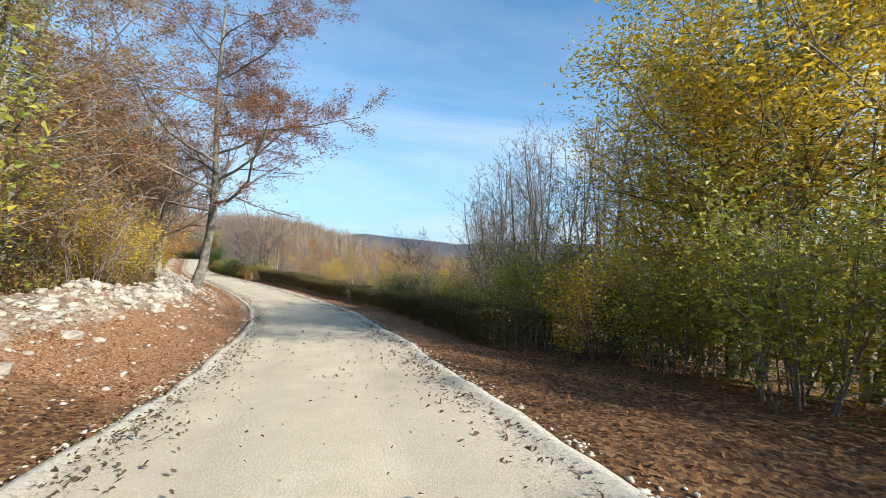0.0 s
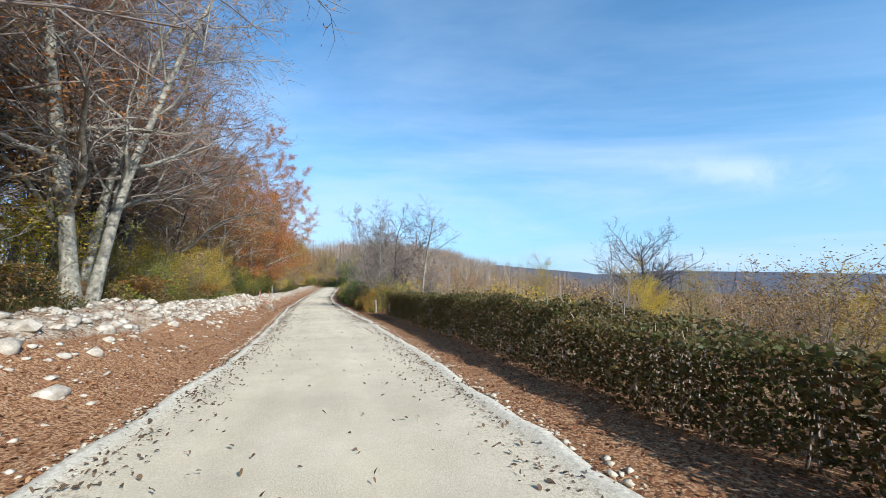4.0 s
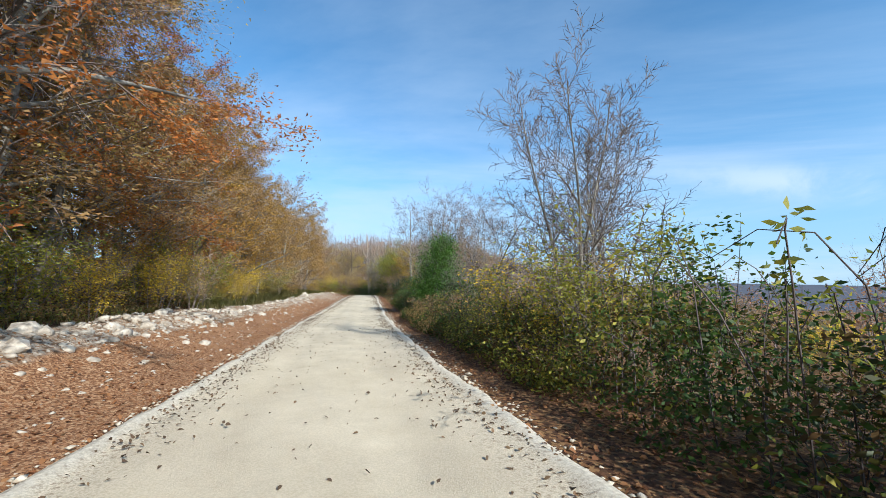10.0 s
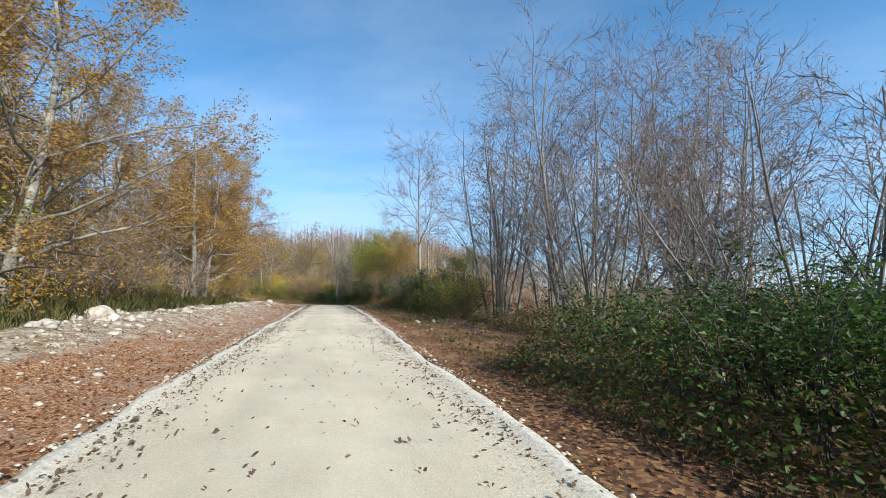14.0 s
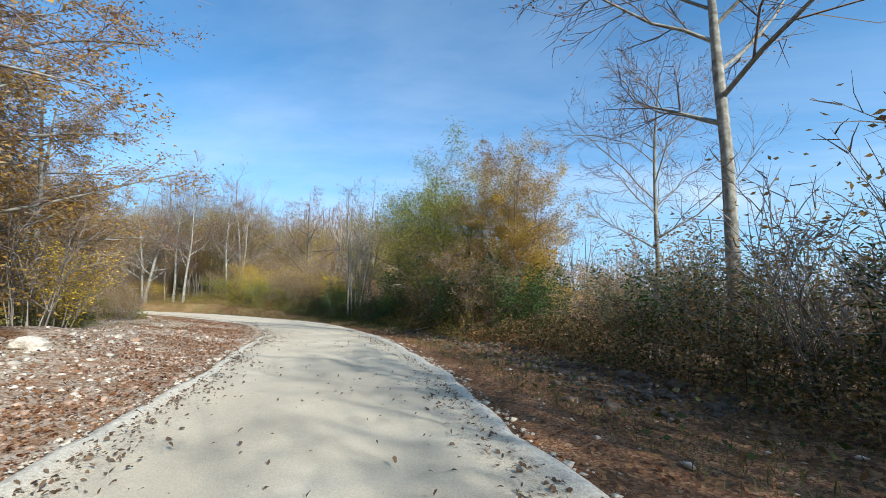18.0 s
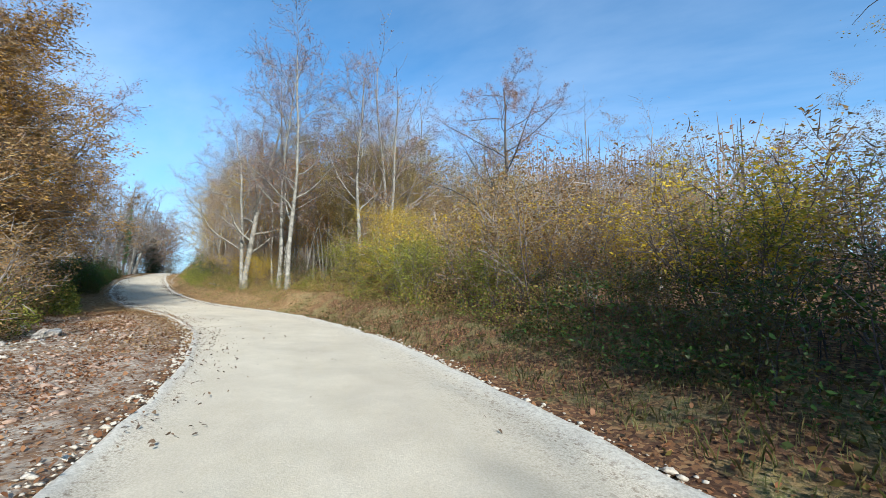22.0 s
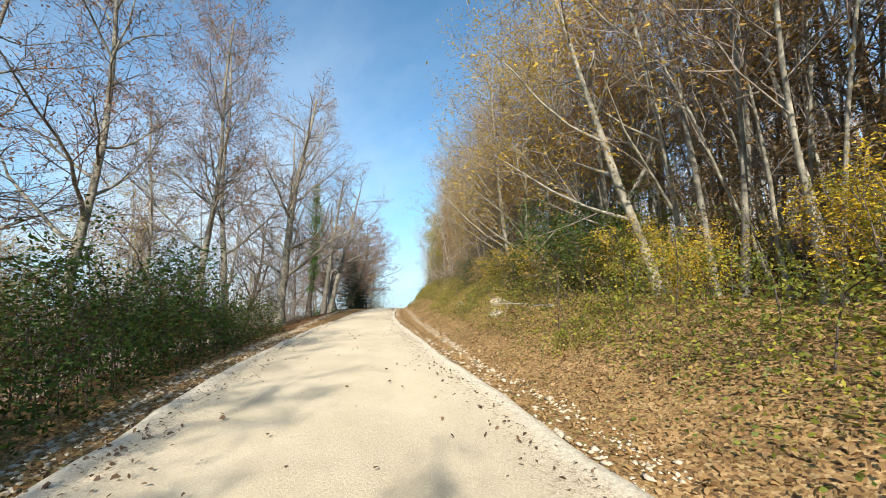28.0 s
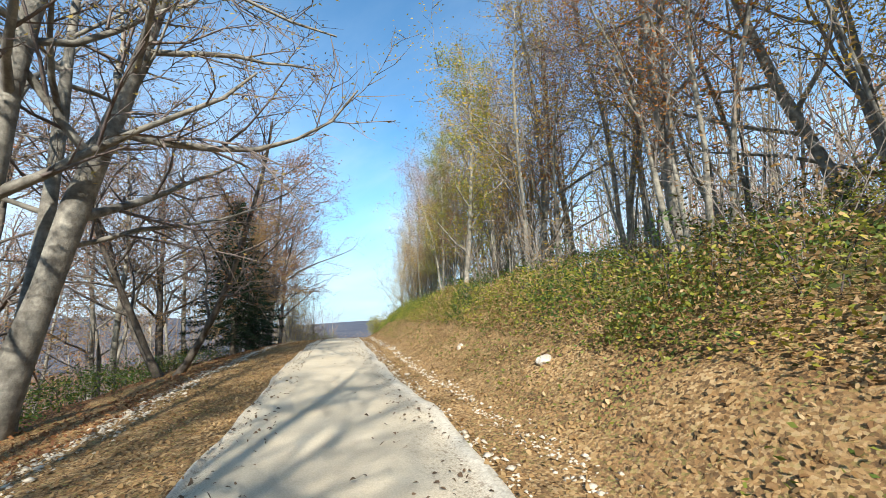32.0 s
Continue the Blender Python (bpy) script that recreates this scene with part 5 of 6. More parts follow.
# ---- ivy-clad tree, spruce, bracken ----
def ivy_tree(key, seed, label, high, thick, fat_by, lean, count, size):
    rng = np.random.default_rng(seed)
    root = tagged(new("ivy_clad_tree"), label, "tree")
    limbs = grow(rng, [(1, 1, 0, 8, 0.05, 0.02, 0), (12, 0.45, 50, 5, 0.15, 0.04, 0.3), (9, 0.45, 42, 3, 0.18, 0.02, 0.15), (7, 0.5, 42, 2, 0.2, 0.0, 0.1)], [((0, 0, -0.2), (*lean, 1), high, thick)])
    part("trunk", mesh_of("trunk", *tubes(limbs[0], 9), BARK_DARK, smooth=True), root)
    tagged(part("limb_mass", mesh_of("limb_mass", *merge([tubes(limbs[1], 5), tubes(limbs[2], 3)]), BARK_DARK, smooth=True), root), kind="stuff")
    tagged(part("twig_mass", mesh_of("twig_mass", *ribbons(limbs[3]), TWIG_DARK), root), kind="stuff")
    spine, _ = limbs[0][0]
    f = rng.uniform(1.5, 7.7, count)
    i, u = f.astype(int), (f - f.astype(int))[:, None]
    p = spine[i] * (1 - u) + spine[np.minimum(i + 1, 8)] * u
    fat = fat_by * (0.35 + 0.55 * np.sin(np.clip((f - 1.2) / 6.4, 0, 1) ** 1.5 * np.pi) ** 0.8) * (0.8 + 0.35 * np.sin(f * 5.3))
    d = rng.normal(0, 1, (len(f), 3))
    d /= np.linalg.norm(d, axis=1)[:, None]
    p = p + d * (fat * rng.uniform(0.55, 1.05, len(f)))[:, None]
    tagged(part("ivy", mesh_of("ivy", *leaves_at(rng, p, size, 1.0, 1.2, 0.45), IVY), root), kind="stuff")
    KINDS[key] = [root, False]


def spruce():
    rng = np.random.default_rng(62)
    root = tagged(new("spruce_tree"), "dark spruce standing close beside the road", "tree")
    part("trunk", mesh_of("trunk", *tubes([(np.array([(0, 0, z) for z in np.linspace(-0.3, 9, 8)]), np.linspace(0.17, 0.02, 8))], 8), BARK_DARK, smooth=True), root)
    bough_mass, tips = [], []
    for k in range(150):
        h = 0.7 + 8.0 * (k / 150) ** 0.9
        a = k * 2.4 + rng.uniform(-0.3, 0.3)
        reach = (9.2 - h) * 0.30 * rng.uniform(0.75, 1.15) + 0.25
        u = np.linspace(0, 1, 5)
        pts = np.stack([np.cos(a) * reach * u, np.sin(a) * reach * u, h - 0.28 * reach * u ** 1.4 + 0.12 * reach * u ** 4], 1)
        bough_mass.append((pts, np.linspace(0.025, 0.006, 5)))
        n = int(95 * reach) + 20
        f = rng.uniform(0.12, 1, n) * 3.999
        i, w = f.astype(int), (f - f.astype(int))[:, None]
        tips.append(pts[i] * (1 - w) + pts[i + 1] * w + rng.normal(0, 1, (n, 3)) * (0.05 + 0.10 * (1 - f / 4))[:, None] * (1, 1, 0.6))
    tagged(part("bough_mass", mesh_of("bough_mass", *tubes(bough_mass, 3), TWIG_DARK), root), kind="stuff")
    tagged(part("needles", mesh_of("needles", *leaves_at(rng, np.concatenate(tips), 0.055, 0.5, 3.0), NEEDLE), root), kind="stuff")
    KINDS["spruce"] = [root, False]


def bracken(key, seed, mat, label):
    rng = np.random.default_rng(seed)
    root = tagged(new("bracken"), label, "fern")
    lines, where, size = [], [], []
    for k in range(11):
        a, reach = k * 2.4 + rng.uniform(-0.4, 0.4), rng.uniform(0.45, 0.8)
        u = np.linspace(0, 1, 7)
        pts = np.stack([np.cos(a) * reach * u ** 1.3, np.sin(a) * reach * u ** 1.3, 0.95 * rng.uniform(0.7, 1.1) * np.sin(u * 2.1)], 1)
        lines.append((pts, np.linspace(0.008, 0.003, 7)))
        f = rng.uniform(1.5, 5.99, 90)
        i, w = f.astype(int), (f - f.astype(int))[:, None]
        across = np.array((-np.sin(a), np.cos(a), 0)) * (rng.uniform(-1, 1, 90) * (6.2 - f) * 0.055)[:, None]
        where.append(pts[i] * (1 - w) + pts[i + 1] * w + across)
    part("stalk_tuft", mesh_of("stalk_tuft", *tubes(lines, 3), TWIG), root)["kind"] = "stuff"
    tagged(part("frond_mass", mesh_of("frond_mass", *leaves_at(rng, np.concatenate(where), 0.05, 0.25, 1.6), mat), root), kind="stuff")
    KINDS[key] = [root, False]


ivy_tree("ivy_tree", 61, "leaning small tree smothered in dark green ivy", 6.2, 0.12, 2.3, (0.30, 0.19), 22000, 0.08)
ivy_tree("ivy_trunk", 64, "tall tree with ivy wrapped round its trunk", 11.0, 0.2, 0.75, (0.05, 0.03), 9000, 0.06)
spruce()
bracken("bracken", 63, FERN, "withered orange-brown bracken clump")
put("ivy_tree", 100.2, 4.2, 0.78, 0)
put("ivy_trunk", 238.4, -4.7, 1.0, 40)
put("ivy_trunk", 198.6, -6.2, 1.0, 120)
put("ivy_trunk", 187.2, -6.4, 0.9, 200)
put("spruce", 258.6, -4.1, 0.86)
put("spruce", 264.0, -4.4, 0.7)
put("rust_b", 262.0, -4.8, 0.72)


# ---- clipped hedge along the right verge ----
def hedge(a, b, near, far, height, seed, label):
    rng = np.random.default_rng(seed)
    n = int((b - a) * 3500)
    s = rng.uniform(a, b, n)
    u, v = rng.uniform(0, 1, n), rng.uniform(0, 1, n)
    shell = rng.uniform(0, 1, n)
    u = np.where(shell < 0.45, u * 0.16, u)                     # the face to the road
    v = np.where((shell >= 0.45) & (shell < 0.8), 1 - 0.14 * v, v)   # the top
    lat = near + (far - near) * u + 0.09 * ripple(s, v * 3, 0.5, 3)
    x, y, z = lie(s, lat)
    top = height * (0.95 + 0.10 * ripple(s, lat, 0.9, 2)) + np.where(rng.uniform(0, 1, n) > 0.97, rng.uniform(0, 0.3, n), 0)
    root = tagged(new("hedge"), label, "hedge")
    pts = np.stack([x, y, z + 0.05 + v ** 0.8 * top], 1)
    tagged(part("foliage", mesh_of("foliage", *leaves_at(rng, pts, 0.046, 0.7, 1.35, 0.42), HEDGE), root), kind="stuff")
    stems = []
    for k in range(int((b - a) * 16)):
        q, l = rng.uniform(a, b), rng.uniform(near + 0.1, far)
        p = np.array([float(c) for c in lie(q, l)])
        d = rng.normal(0, 0.10, 3) + (0, 0, 1)
        stems.append((np.array([p - (0, 0, 0.1), p + d * height * 0.5, p + d * height * 0.95 + rng.normal(0, 0.06, 3)]), np.array((0.018, 0.012, 0.005))))
    tagged(part("woody_base", mesh_of("woody_base", *tubes(stems, 3), TWIG_PALE), root), kind="stuff")


hedge(8.0, 24.0, 3.7, 6.4, 0.8, 70, "low dark scrubby hedge under the alders")
hedge(24.0, 36.0, 3.4, 5.4, 0.92, 71, "low untrimmed beech hedge in deep shade")
hedge(36.0, 51.6, 3.4, 5.1, 1.2, 72, "clipped beech hedge with dull brown and green leaves")


# ---- stones ----
def stone_meshes(count, seed):
    """Angular lumps of limestone, twenty faces each."""
    out = []
    for k in range(count):
        bm = bmesh.new()
        bmesh.ops.create_icosphere(bm, subdivisions=1, radius=0.5)
        r = random.Random(seed + k)
        stretch = (r.uniform(0.8, 1.3), r.uniform(0.7, 1.1), r.uniform(0.45, 0.8))
        for v in bm.verts:
            for n in range(3):
                v.co[n] = (v.co[n] + r.uniform(-0.13, 0.13)) * stretch[n]
        me = bpy.data.meshes.new("stone")
        bm.to_mesh(me)
        bm.free()
        me.materials.append(STONE)
        out.append(me)
    return out


STONES = stone_meshes(9, 300)
SHAPES = [(np.array([v.co[:] for v in me.vertices]), np.array([p.vertices[:] for p in me.polygons])) for me in STONES]


GRIT = []
for q in range(5):
    g = np.array(((1, 0, 0), (-1, 0, 0), (0, 1, 0), (0, -1, 0), (0, 0, 1), (0, 0, -1)), float) * 0.5 * (1.1, 0.9, 0.7)
    GRIT.append((g + np.random.default_rng(500 + q).uniform(-0.16, 0.16, g.shape), np.array(((0, 2, 4), (2, 1, 4), (1, 3, 4), (3, 0, 4), (2, 0, 5), (1, 2, 5), (3, 1, 5), (0, 3, 5)))))


def scatter_stones(name, label, s, lat, size, rng, lift=0.15, shapes=SHAPES, mat=STONE):
    """Many small stones in one mesh."""
    x, y, z = lie(s, lat)
    vs, fs, n = [], [], 0
    turn = rng.uniform(0, 6.28, len(s))
    for k in range(len(s)):
        v, f = shapes[k % len(shapes)]
        c, d = math.cos(turn[k]), math.sin(turn[k])
        w = v * size[k]
        vs.append(np.stack([w[:, 0] * c - w[:, 1] * d + x[k], w[:, 0] * d + w[:, 1] * c + y[k], w[:, 2] + z[k] + size[k] * lift], 1))
        fs.append(f + n)
        n += len(v)
    ob = new(name, mesh_of(name, np.concatenate(vs), np.concatenate(fs), mat))
    return tagged(ob, label, "stones", kind="stuff")


rs = np.random.default_rng(81)
n = 4200
s, lat = np.where(rs.uniform(0, 1, n) < 0.82, rs.uniform(4, 92, n), rs.uniform(92, 150, n)), -4.85 + rs.normal(0, 0.62, n)
scatter_stones("rubble", "pale limestone rubble pushed into a low bank", s, lat, np.clip(rs.lognormal(-2.1, 0.55, n), 0.05, 0.40), rs, 0.02)
n = 24000
s = rs.uniform(-4, 280, n)
side = np.where(rs.uniform(0, 1, n) < 0.5, -1, 1)
lat = side * (np.where(side > 0, half_right(s), np.where(s < 226, half_left(s), 9.0)) + 0.02 + rs.normal(0, 0.11, n))
keep = np.abs(lat) < 5
s, lat = s[keep], lat[keep]
scatter_stones("edge_gravel", "loose white gravel heaped along the road edges", s, lat, np.clip(rs.lognormal(-3.2, 0.42, len(s)), 0.02, 0.12), rs, 0.25, GRIT, GRAVEL)
n = 7000
s, lat = rs.uniform(4, 150, n), rs.uniform(-5.6, -2.6, n)
scatter_stones("verge_stones", "small pale stones strewn over the leafy verge", s, lat, np.clip(rs.lognormal(-3.0, 0.5, n), 0.02, 0.2), rs, 0.05, GRIT)
n = 5200
s, lat = rs.uniform(136, 182, n), -2.0 - np.abs(rs.normal(0, 2.2, n))
patch = ripple(s, lat, 2.2, 6) + rs.normal(0, 0.4, n)
size = np.clip(rs.lognormal(-3.05, 0.6, n), 0.025, 0.3)
pale = patch > 0.35
scatter_stones("bank_stones", "scattered pale stones on the bare inner bank of the bend", s[pale], lat[pale], size[pale], rs, 0.0)
scatter_stones("bank_rubble", "pinkish earthy rubble on the inner bank of the bend", s[~pale], lat[~pale], size[~pale], rs, 0.0, SHAPES, RED_STONE)
n = 900
s, lat = rs.uniform(116, 152, n), rs.uniform(2.6, 6.5, n)
scatter_stones("verge_stones", "small stones strewn over the red leafy verge", s, lat, np.clip(rs.lognormal(-3.3, 0.5, n), 0.02, 0.14), rs, 0.05, GRIT)
n = 4000
s = rs.uniform(138, 153, n)
lat = 4.7 + rs.normal(0, 0.55, n)
scatter_stones("earth_clods", "grey-brown earth clods heaped at the foot of the scrub", s, np.maximum(lat, 3.4), np.clip(rs.lognormal(-2.9, 0.6, n), 0.03, 0.3), rs, 0.05, SHAPES, CLOD)


n = 18000
s = rs.uniform(210, 286, n)
lat = np.where(rs.uniform(0, 1, n) < 0.7, -2.25 + rs.normal(0, 0.13, n), 2.45 + rs.normal(0, 0.07, n)) + 0.08 * ripple(s, s * 0, 1.5)
scatter_stones("windrow_gravel", "thin ridges of white gravel left beside the road", s, lat, np.clip(rs.lognormal(-3.3, 0.45, n), 0.02, 0.11), rs, 0.12, GRIT, GRAVEL)


# ---- fallen leaves and dry grass ----
def ground_leaves(rng, s, lat, p, size, curl=0.45):
    """Leaves that lie on the slope, a little curled."""
    a, b, c = (np.stack(lie(s + i, lat + j), 1) for i, j in ((0, 0), (0.3, 0), (0, 0.3)))
    t1, t2 = (b - a) / 0.3, (c - a) / 0.3
    up = np.cross(t2, t1)
    up /= np.linalg.norm(up, axis=1)[:, None]
    up *= np.sign(up[:, 2])[:, None]
    turn = rng.uniform(0, 6.28, len(s))[:, None]
    d = t1 * np.cos(turn) + t2 * np.sin(turn) + up * rng.normal(0, curl, (len(s), 1))
    d /= np.linalg.norm(d, axis=1)[:, None]
    e = np.cross(up, d) + up * rng.normal(0, curl, (len(s), 1))
    k = (size * rng.uniform(0.6, 1.35, len(s)))[:, None]
    lift = up * k * rng.uniform(0.05, 0.3, (len(s), 1))
    a, b = rng.uniform(0.26, 0.46, (2, len(s), 1))
    v = np.stack([p, p + d * k * 0.35 + e * k * a + lift, p + d * k * 0.85 + e * k * a * 0.75 + lift * 1.4, p + d * k * 1.35, p + d * k * 0.95 - e * k * b * 0.7 + lift * 1.2, p + d * k * 0.4 - e * k * b + lift], 1)
    return v.reshape(-1, 3), np.arange(6 * len(s)).reshape(-1, 6)


def litter(name, label, mat, s, lat, size, seed, lift=0.015):
    rng = np.random.default_rng(seed)
    x, y, z = lie(s, lat)
    road = (lat > -half_left(s)) & (lat < half_right(s))
    z = np.where(road, on_line(s)[2] + 0.05 * (1 - (lat / EDGE) ** 2) + 0.03, z)
    p = np.stack([x, y, z + lift + rng.uniform(0, 0.012, len(s))], 1)
    tagged(new(name, mesh_of(name, *ground_leaves(rng, s, lat, p, size), mat)), label, "fallen leaves", kind="stuff")


rl = np.random.default_rng(91)
n = 70000
s = rl.uniform(-2, 184, n)
lat = np.where(rl.uniform(0, 1, n) < 0.55, 0.1 - half_left(s) - np.abs(rl.normal(0, 1.9, n)), half_right(s) - 0.1 + np.abs(rl.normal(0, 1.7, n)))
litter("fallen_leaves", "rust-red fallen leaves drifted along the verges", LITTER, s, lat, 0.042, 92, 0.006)
rb = np.random.default_rng(99)
n = 22000
s, lat = rb.uniform(134, 184, n), -2.1 - np.abs(rb.normal(0, 2.4, n))
drift = ripple(s, lat, 2.2, 6) + rb.normal(0, 0.35, n) < 0.25
litter("fallen_leaves", "rusty leaf drifts between the stones of the inner bank", LITTER, s[drift], lat[drift], 0.042, 100, 0.006)
n = 12000
s, lat = rb.uniform(222, 266, n), -2.3 - np.abs(rb.normal(0, 1.1, n))
litter("fallen_leaves", "russet leaves on the verge above the falling slope", LITTER, s, lat, 0.042, 101, 0.008)
n = 120000
s = rl.uniform(172, 285, n)
lat = np.where(rl.uniform(0, 1, n) < 0.3, 0.05 - half_left(s) - np.abs(rl.normal(0, 1.3, n)), half_right(s) - 0.05 + np.abs(rl.normal(0, 2.6, n)))
litter("fallen_leaves", "thick tan and yellow fallen leaves on the bank", TAN, s, lat, 0.04, 93, 0.006)
n = 95000
s = rl.uniform(-2, 280, n)
rim = np.where(rl.uniform(-1, 1.1, n) < 0, -half_left(s), half_right(s))
lat = np.where(rl.uniform(0, 1, n) < 0.06, rl.uniform(-1.2, 1.2, n), np.sign(rim) * np.maximum(np.abs(rim) - 0.05 - np.abs(rl.normal(0, 0.38, n)), 0.1))
clump = ((ripple(s, lat * 2, 0.8, 3) + ripple(s, lat, 3.0, 4) + rl.normal(0, 0.8, n)) > -0.2) & (rl.uniform(0, 1, n) < np.interp(s, (146, 156, 182, 188, 206, 214), (1, 0.35, 0.35, 1, 1, 0.25)))
litter("fallen_leaves", "curled brown leaves lying on the gravel road", FLECK, s[clump], lat[clump], 0.035, 94, -0.006)


def grass(name, label, s, lat, height, seed, mat):
    rng = np.random.default_rng(seed)
    x, y, z = lie(s, lat)
    k = len(s)
    p = np.stack([x, y, z - 0.02], 1)
    a = rng.uniform(0, 6.28, k)
    h = height * rng.uniform(0.5, 1.3, k)
    side = np.stack([np.cos(a), np.sin(a), 0 * a], 1) * 0.0035
    bow = np.stack([-np.sin(a), np.cos(a), 0 * a], 1) * (h * rng.uniform(0.1, 0.6, k))[:, None]
    mid, tip = p + bow * 0.35 + np.stack([0 * a, 0 * a, h * 0.6], 1), p + bow + np.stack([0 * a, 0 * a, h], 1)
    v = np.stack([p - side, p + side, mid + side * 0.8, tip, mid - side * 0.8], 1).reshape(-1, 3)
    tagged(new(name, mesh_of(name, v, np.arange(5 * k).reshape(k, 5), mat)), label, "grass", kind="stuff")


n = 16000
grass("dry_grass", "dry straw and green grass on the verge", rl.uniform(94, 138, n), -5.4 - np.abs(rl.normal(0, 2.2, n)), 0.32, 95, STRAW)
n = 8000
grass("dry_grass", "withered grass among the roadside shrubs", rl.uniform(150, 178, n), 3.3 + np.abs(rl.normal(0, 1.6, n)), 0.15, 96, STRAW)
n = 7000
grass("dry_grass", "thin grass at the foot of the wood", rl.uniform(0, 92, n), -6.0 - np.abs(rl.normal(0, 1.2, n)), 0.28, 97, STRAW)
n = 9000
grass("dry_grass", "rough grass under the hedges", rl.uniform(108, 148, n), 2.9 + np.abs(rl.normal(0, 1.3, n)), 0.10, 98, STRAW)

def ground_cover(name, label, mat, s, lat, high, size, seed):
    rng = np.random.default_rng(seed)
    x, y, z = lie(s, lat)
    patch = np.clip(0.5 + 0.9 * ripple(x, y, 0.9, 7), 0.05, 1.3)
    keep = (0.5 + 0.9 * ripple(x, y, 0.9, 7) + 0.5 * ripple(x, y, 3.1, 8)) > rng.uniform(0.0, 0.8, len(s))
    p = np.stack([x, y, z + rng.uniform(0.0, 1, len(s)) * high * patch], 1)[keep]
    tagged(new(name, mesh_of(name, *leaves_at(rng, p, size, 0.3, 1.3), mat)), label, "undergrowth", kind="stuff")


n = 26000
ground_cover("undergrowth", "low bramble and ivy creeping over the bank", UNDER, rl.uniform(180, 286, n), 2.8 + np.abs(rl.normal(0, 1.9, n)), 0.35, 0.04, 111)
n = 9000
ground_cover("undergrowth", "green creepers on the shaded bank top", UNDER, rl.uniform(196, 286, n), 4.4 + np.abs(rl.normal(0, 2.4, n)), 0.35, 0.065, 112)
n = 9000
ground_cover("undergrowth", "brown withered plants along the wood's foot", BRAMBLE, rl.uniform(0, 96, n), -6.0 - np.abs(rl.normal(0, 1.2, n)), 0.5, 0.07, 113)
n = 9000
ground_cover("undergrowth", "dull weeds at the foot of the roadside scrub", BRAMBLE, rl.uniform(56, 182, n), 3.1 + np.abs(rl.normal(0, 1.1, n)), 0.45, 0.07, 114)


# ---- tangled growth ----
def thicket(a, b, near, far, height, mats, label, seed, per=950, size=0.05, twig=TWIG_DARK, name="bramble_thicket"):
    """A lumpy bank of leaves over arching canes, dense to the ground."""
    rng = np.random.default_rng(seed)
    n = int((b - a) * per * 1.35)
    s, u, v, w = rng.uniform(a, b, n), rng.uniform(0, 1, n), rng.uniform(0, 1, n), rng.uniform(0, 1, n)
    u = np.where(w < 0.35, u * 0.3, u)
    lat = near + (far - near) * u
    x, y, z = lie(s, lat)
    inside = np.abs(far - near) * u
    ends = np.clip(np.minimum(s - a, b - s) / 0.8, 0.25, 1)
    lumps = np.clip(0.72 + 0.34 * ripple(x, y, 1.2, seed % 7) + 0.20 * ripple(x, y, 0.45, 3), 0.25, 1.5)
    top = height * np.clip(0.25 + inside / 0.9, 0, 1) ** 0.7 * lumps * ends
    v = np.where(w > 0.55, 0.82 + 0.22 * v, v)
    p = np.stack([x, y, z + 0.03 + v * top], 1) + rng.normal(0, 0.05, (n, 3))
    root = tagged(new(name), label, "shrub")
    which = (ripple(x, y, 1.3, 5) + rng.normal(0, 0.5, n) + 1.4) / 2.8 * len(mats)
    which = np.clip(which.astype(int), 0, len(mats) - 1)
    for k, mat in enumerate(mats):
        if (which == k).sum() > 5:
            tagged(part("foliage", mesh_of("foliage", *leaves_at(rng, p[which == k], size, 0.6, 1.45, 0.34), mat), root), kind="stuff")
    canes, tips = [], []
    for k in range(int((b - a) * 8)):
        q, l = rng.uniform(a + 0.2, b - 0.2), near + (far - near) * rng.uniform(0.12, 1)
        c = np.array([float(g) for g in lie(q, l)])
        d = rng.normal(0, 1, 3) * (1, 1, 0)
        d /= np.linalg.norm(d)
        h, reach = height * rng.uniform(0.55, 1.25), rng.uniform(0.4, 1.3)
        t = np.linspace(0, 1, 6)
        pts = c + d * (reach * t ** 1.6)[:, None] + np.stack([0 * t, 0 * t, h * np.sin(t * 2.1) / 0.92], 1) + rng.normal(0, 0.03, (6, 3))
        pts[0] = c - (0, 0, 0.1)
        canes.append((pts, np.linspace(0.010, 0.004, 6)))
    tagged(part("cane_tangle", mesh_of("cane_tangle", *tubes(canes, 3), twig), root), kind="stuff")
    q = along_lines(rng, canes, int((b - a) * per * 0.14), 0.05, 0.45)
    tagged(part("cane_leaves", mesh_of("cane_leaves", *leaves_at(rng, q, size, 0.6, 1.45, 0.34), mats[-1]), root), kind="stuff")


DARK_TANGLE = "dark bramble tangle spilling towards the road"
MIXED_TANGLE = "bramble tangle with green, yellow and rusty leaves"
GREEN_BANK = "dense dark green growth on the road's falling edge"
FOOT = "dull undergrowth at the foot of the wood"
LOW_GREEN = "low yellow-green undergrowth on the leafy bank"
thicket(55.4, 62, 2.9, 6.4, 1.7, (BRAMBLE, RUST, OLIVE, BROWN, BRAMBLE), MIXED_TANGLE, 900, 2600)
thicket(61.5, 69, 2.9, 6.0, 1.45, (GREEN, BRAMBLE, BROWN), MIXED_TANGLE, 901, 1300)
thicket(68.5, 76, 2.8, 5.8, 1.75, (GREEN, BRAMBLE, GREEN), DARK_TANGLE, 902, 1200)
thicket(75.5, 82, 2.8, 5.6, 1.6, (GREEN, BRAMBLE, OLIVE), DARK_TANGLE, 903, 1200)
thicket(81.5, 89.5, 2.8, 5.8, 1.3, (GREEN, BRAMBLE, OLIVE), DARK_TANGLE, 904, 1200)
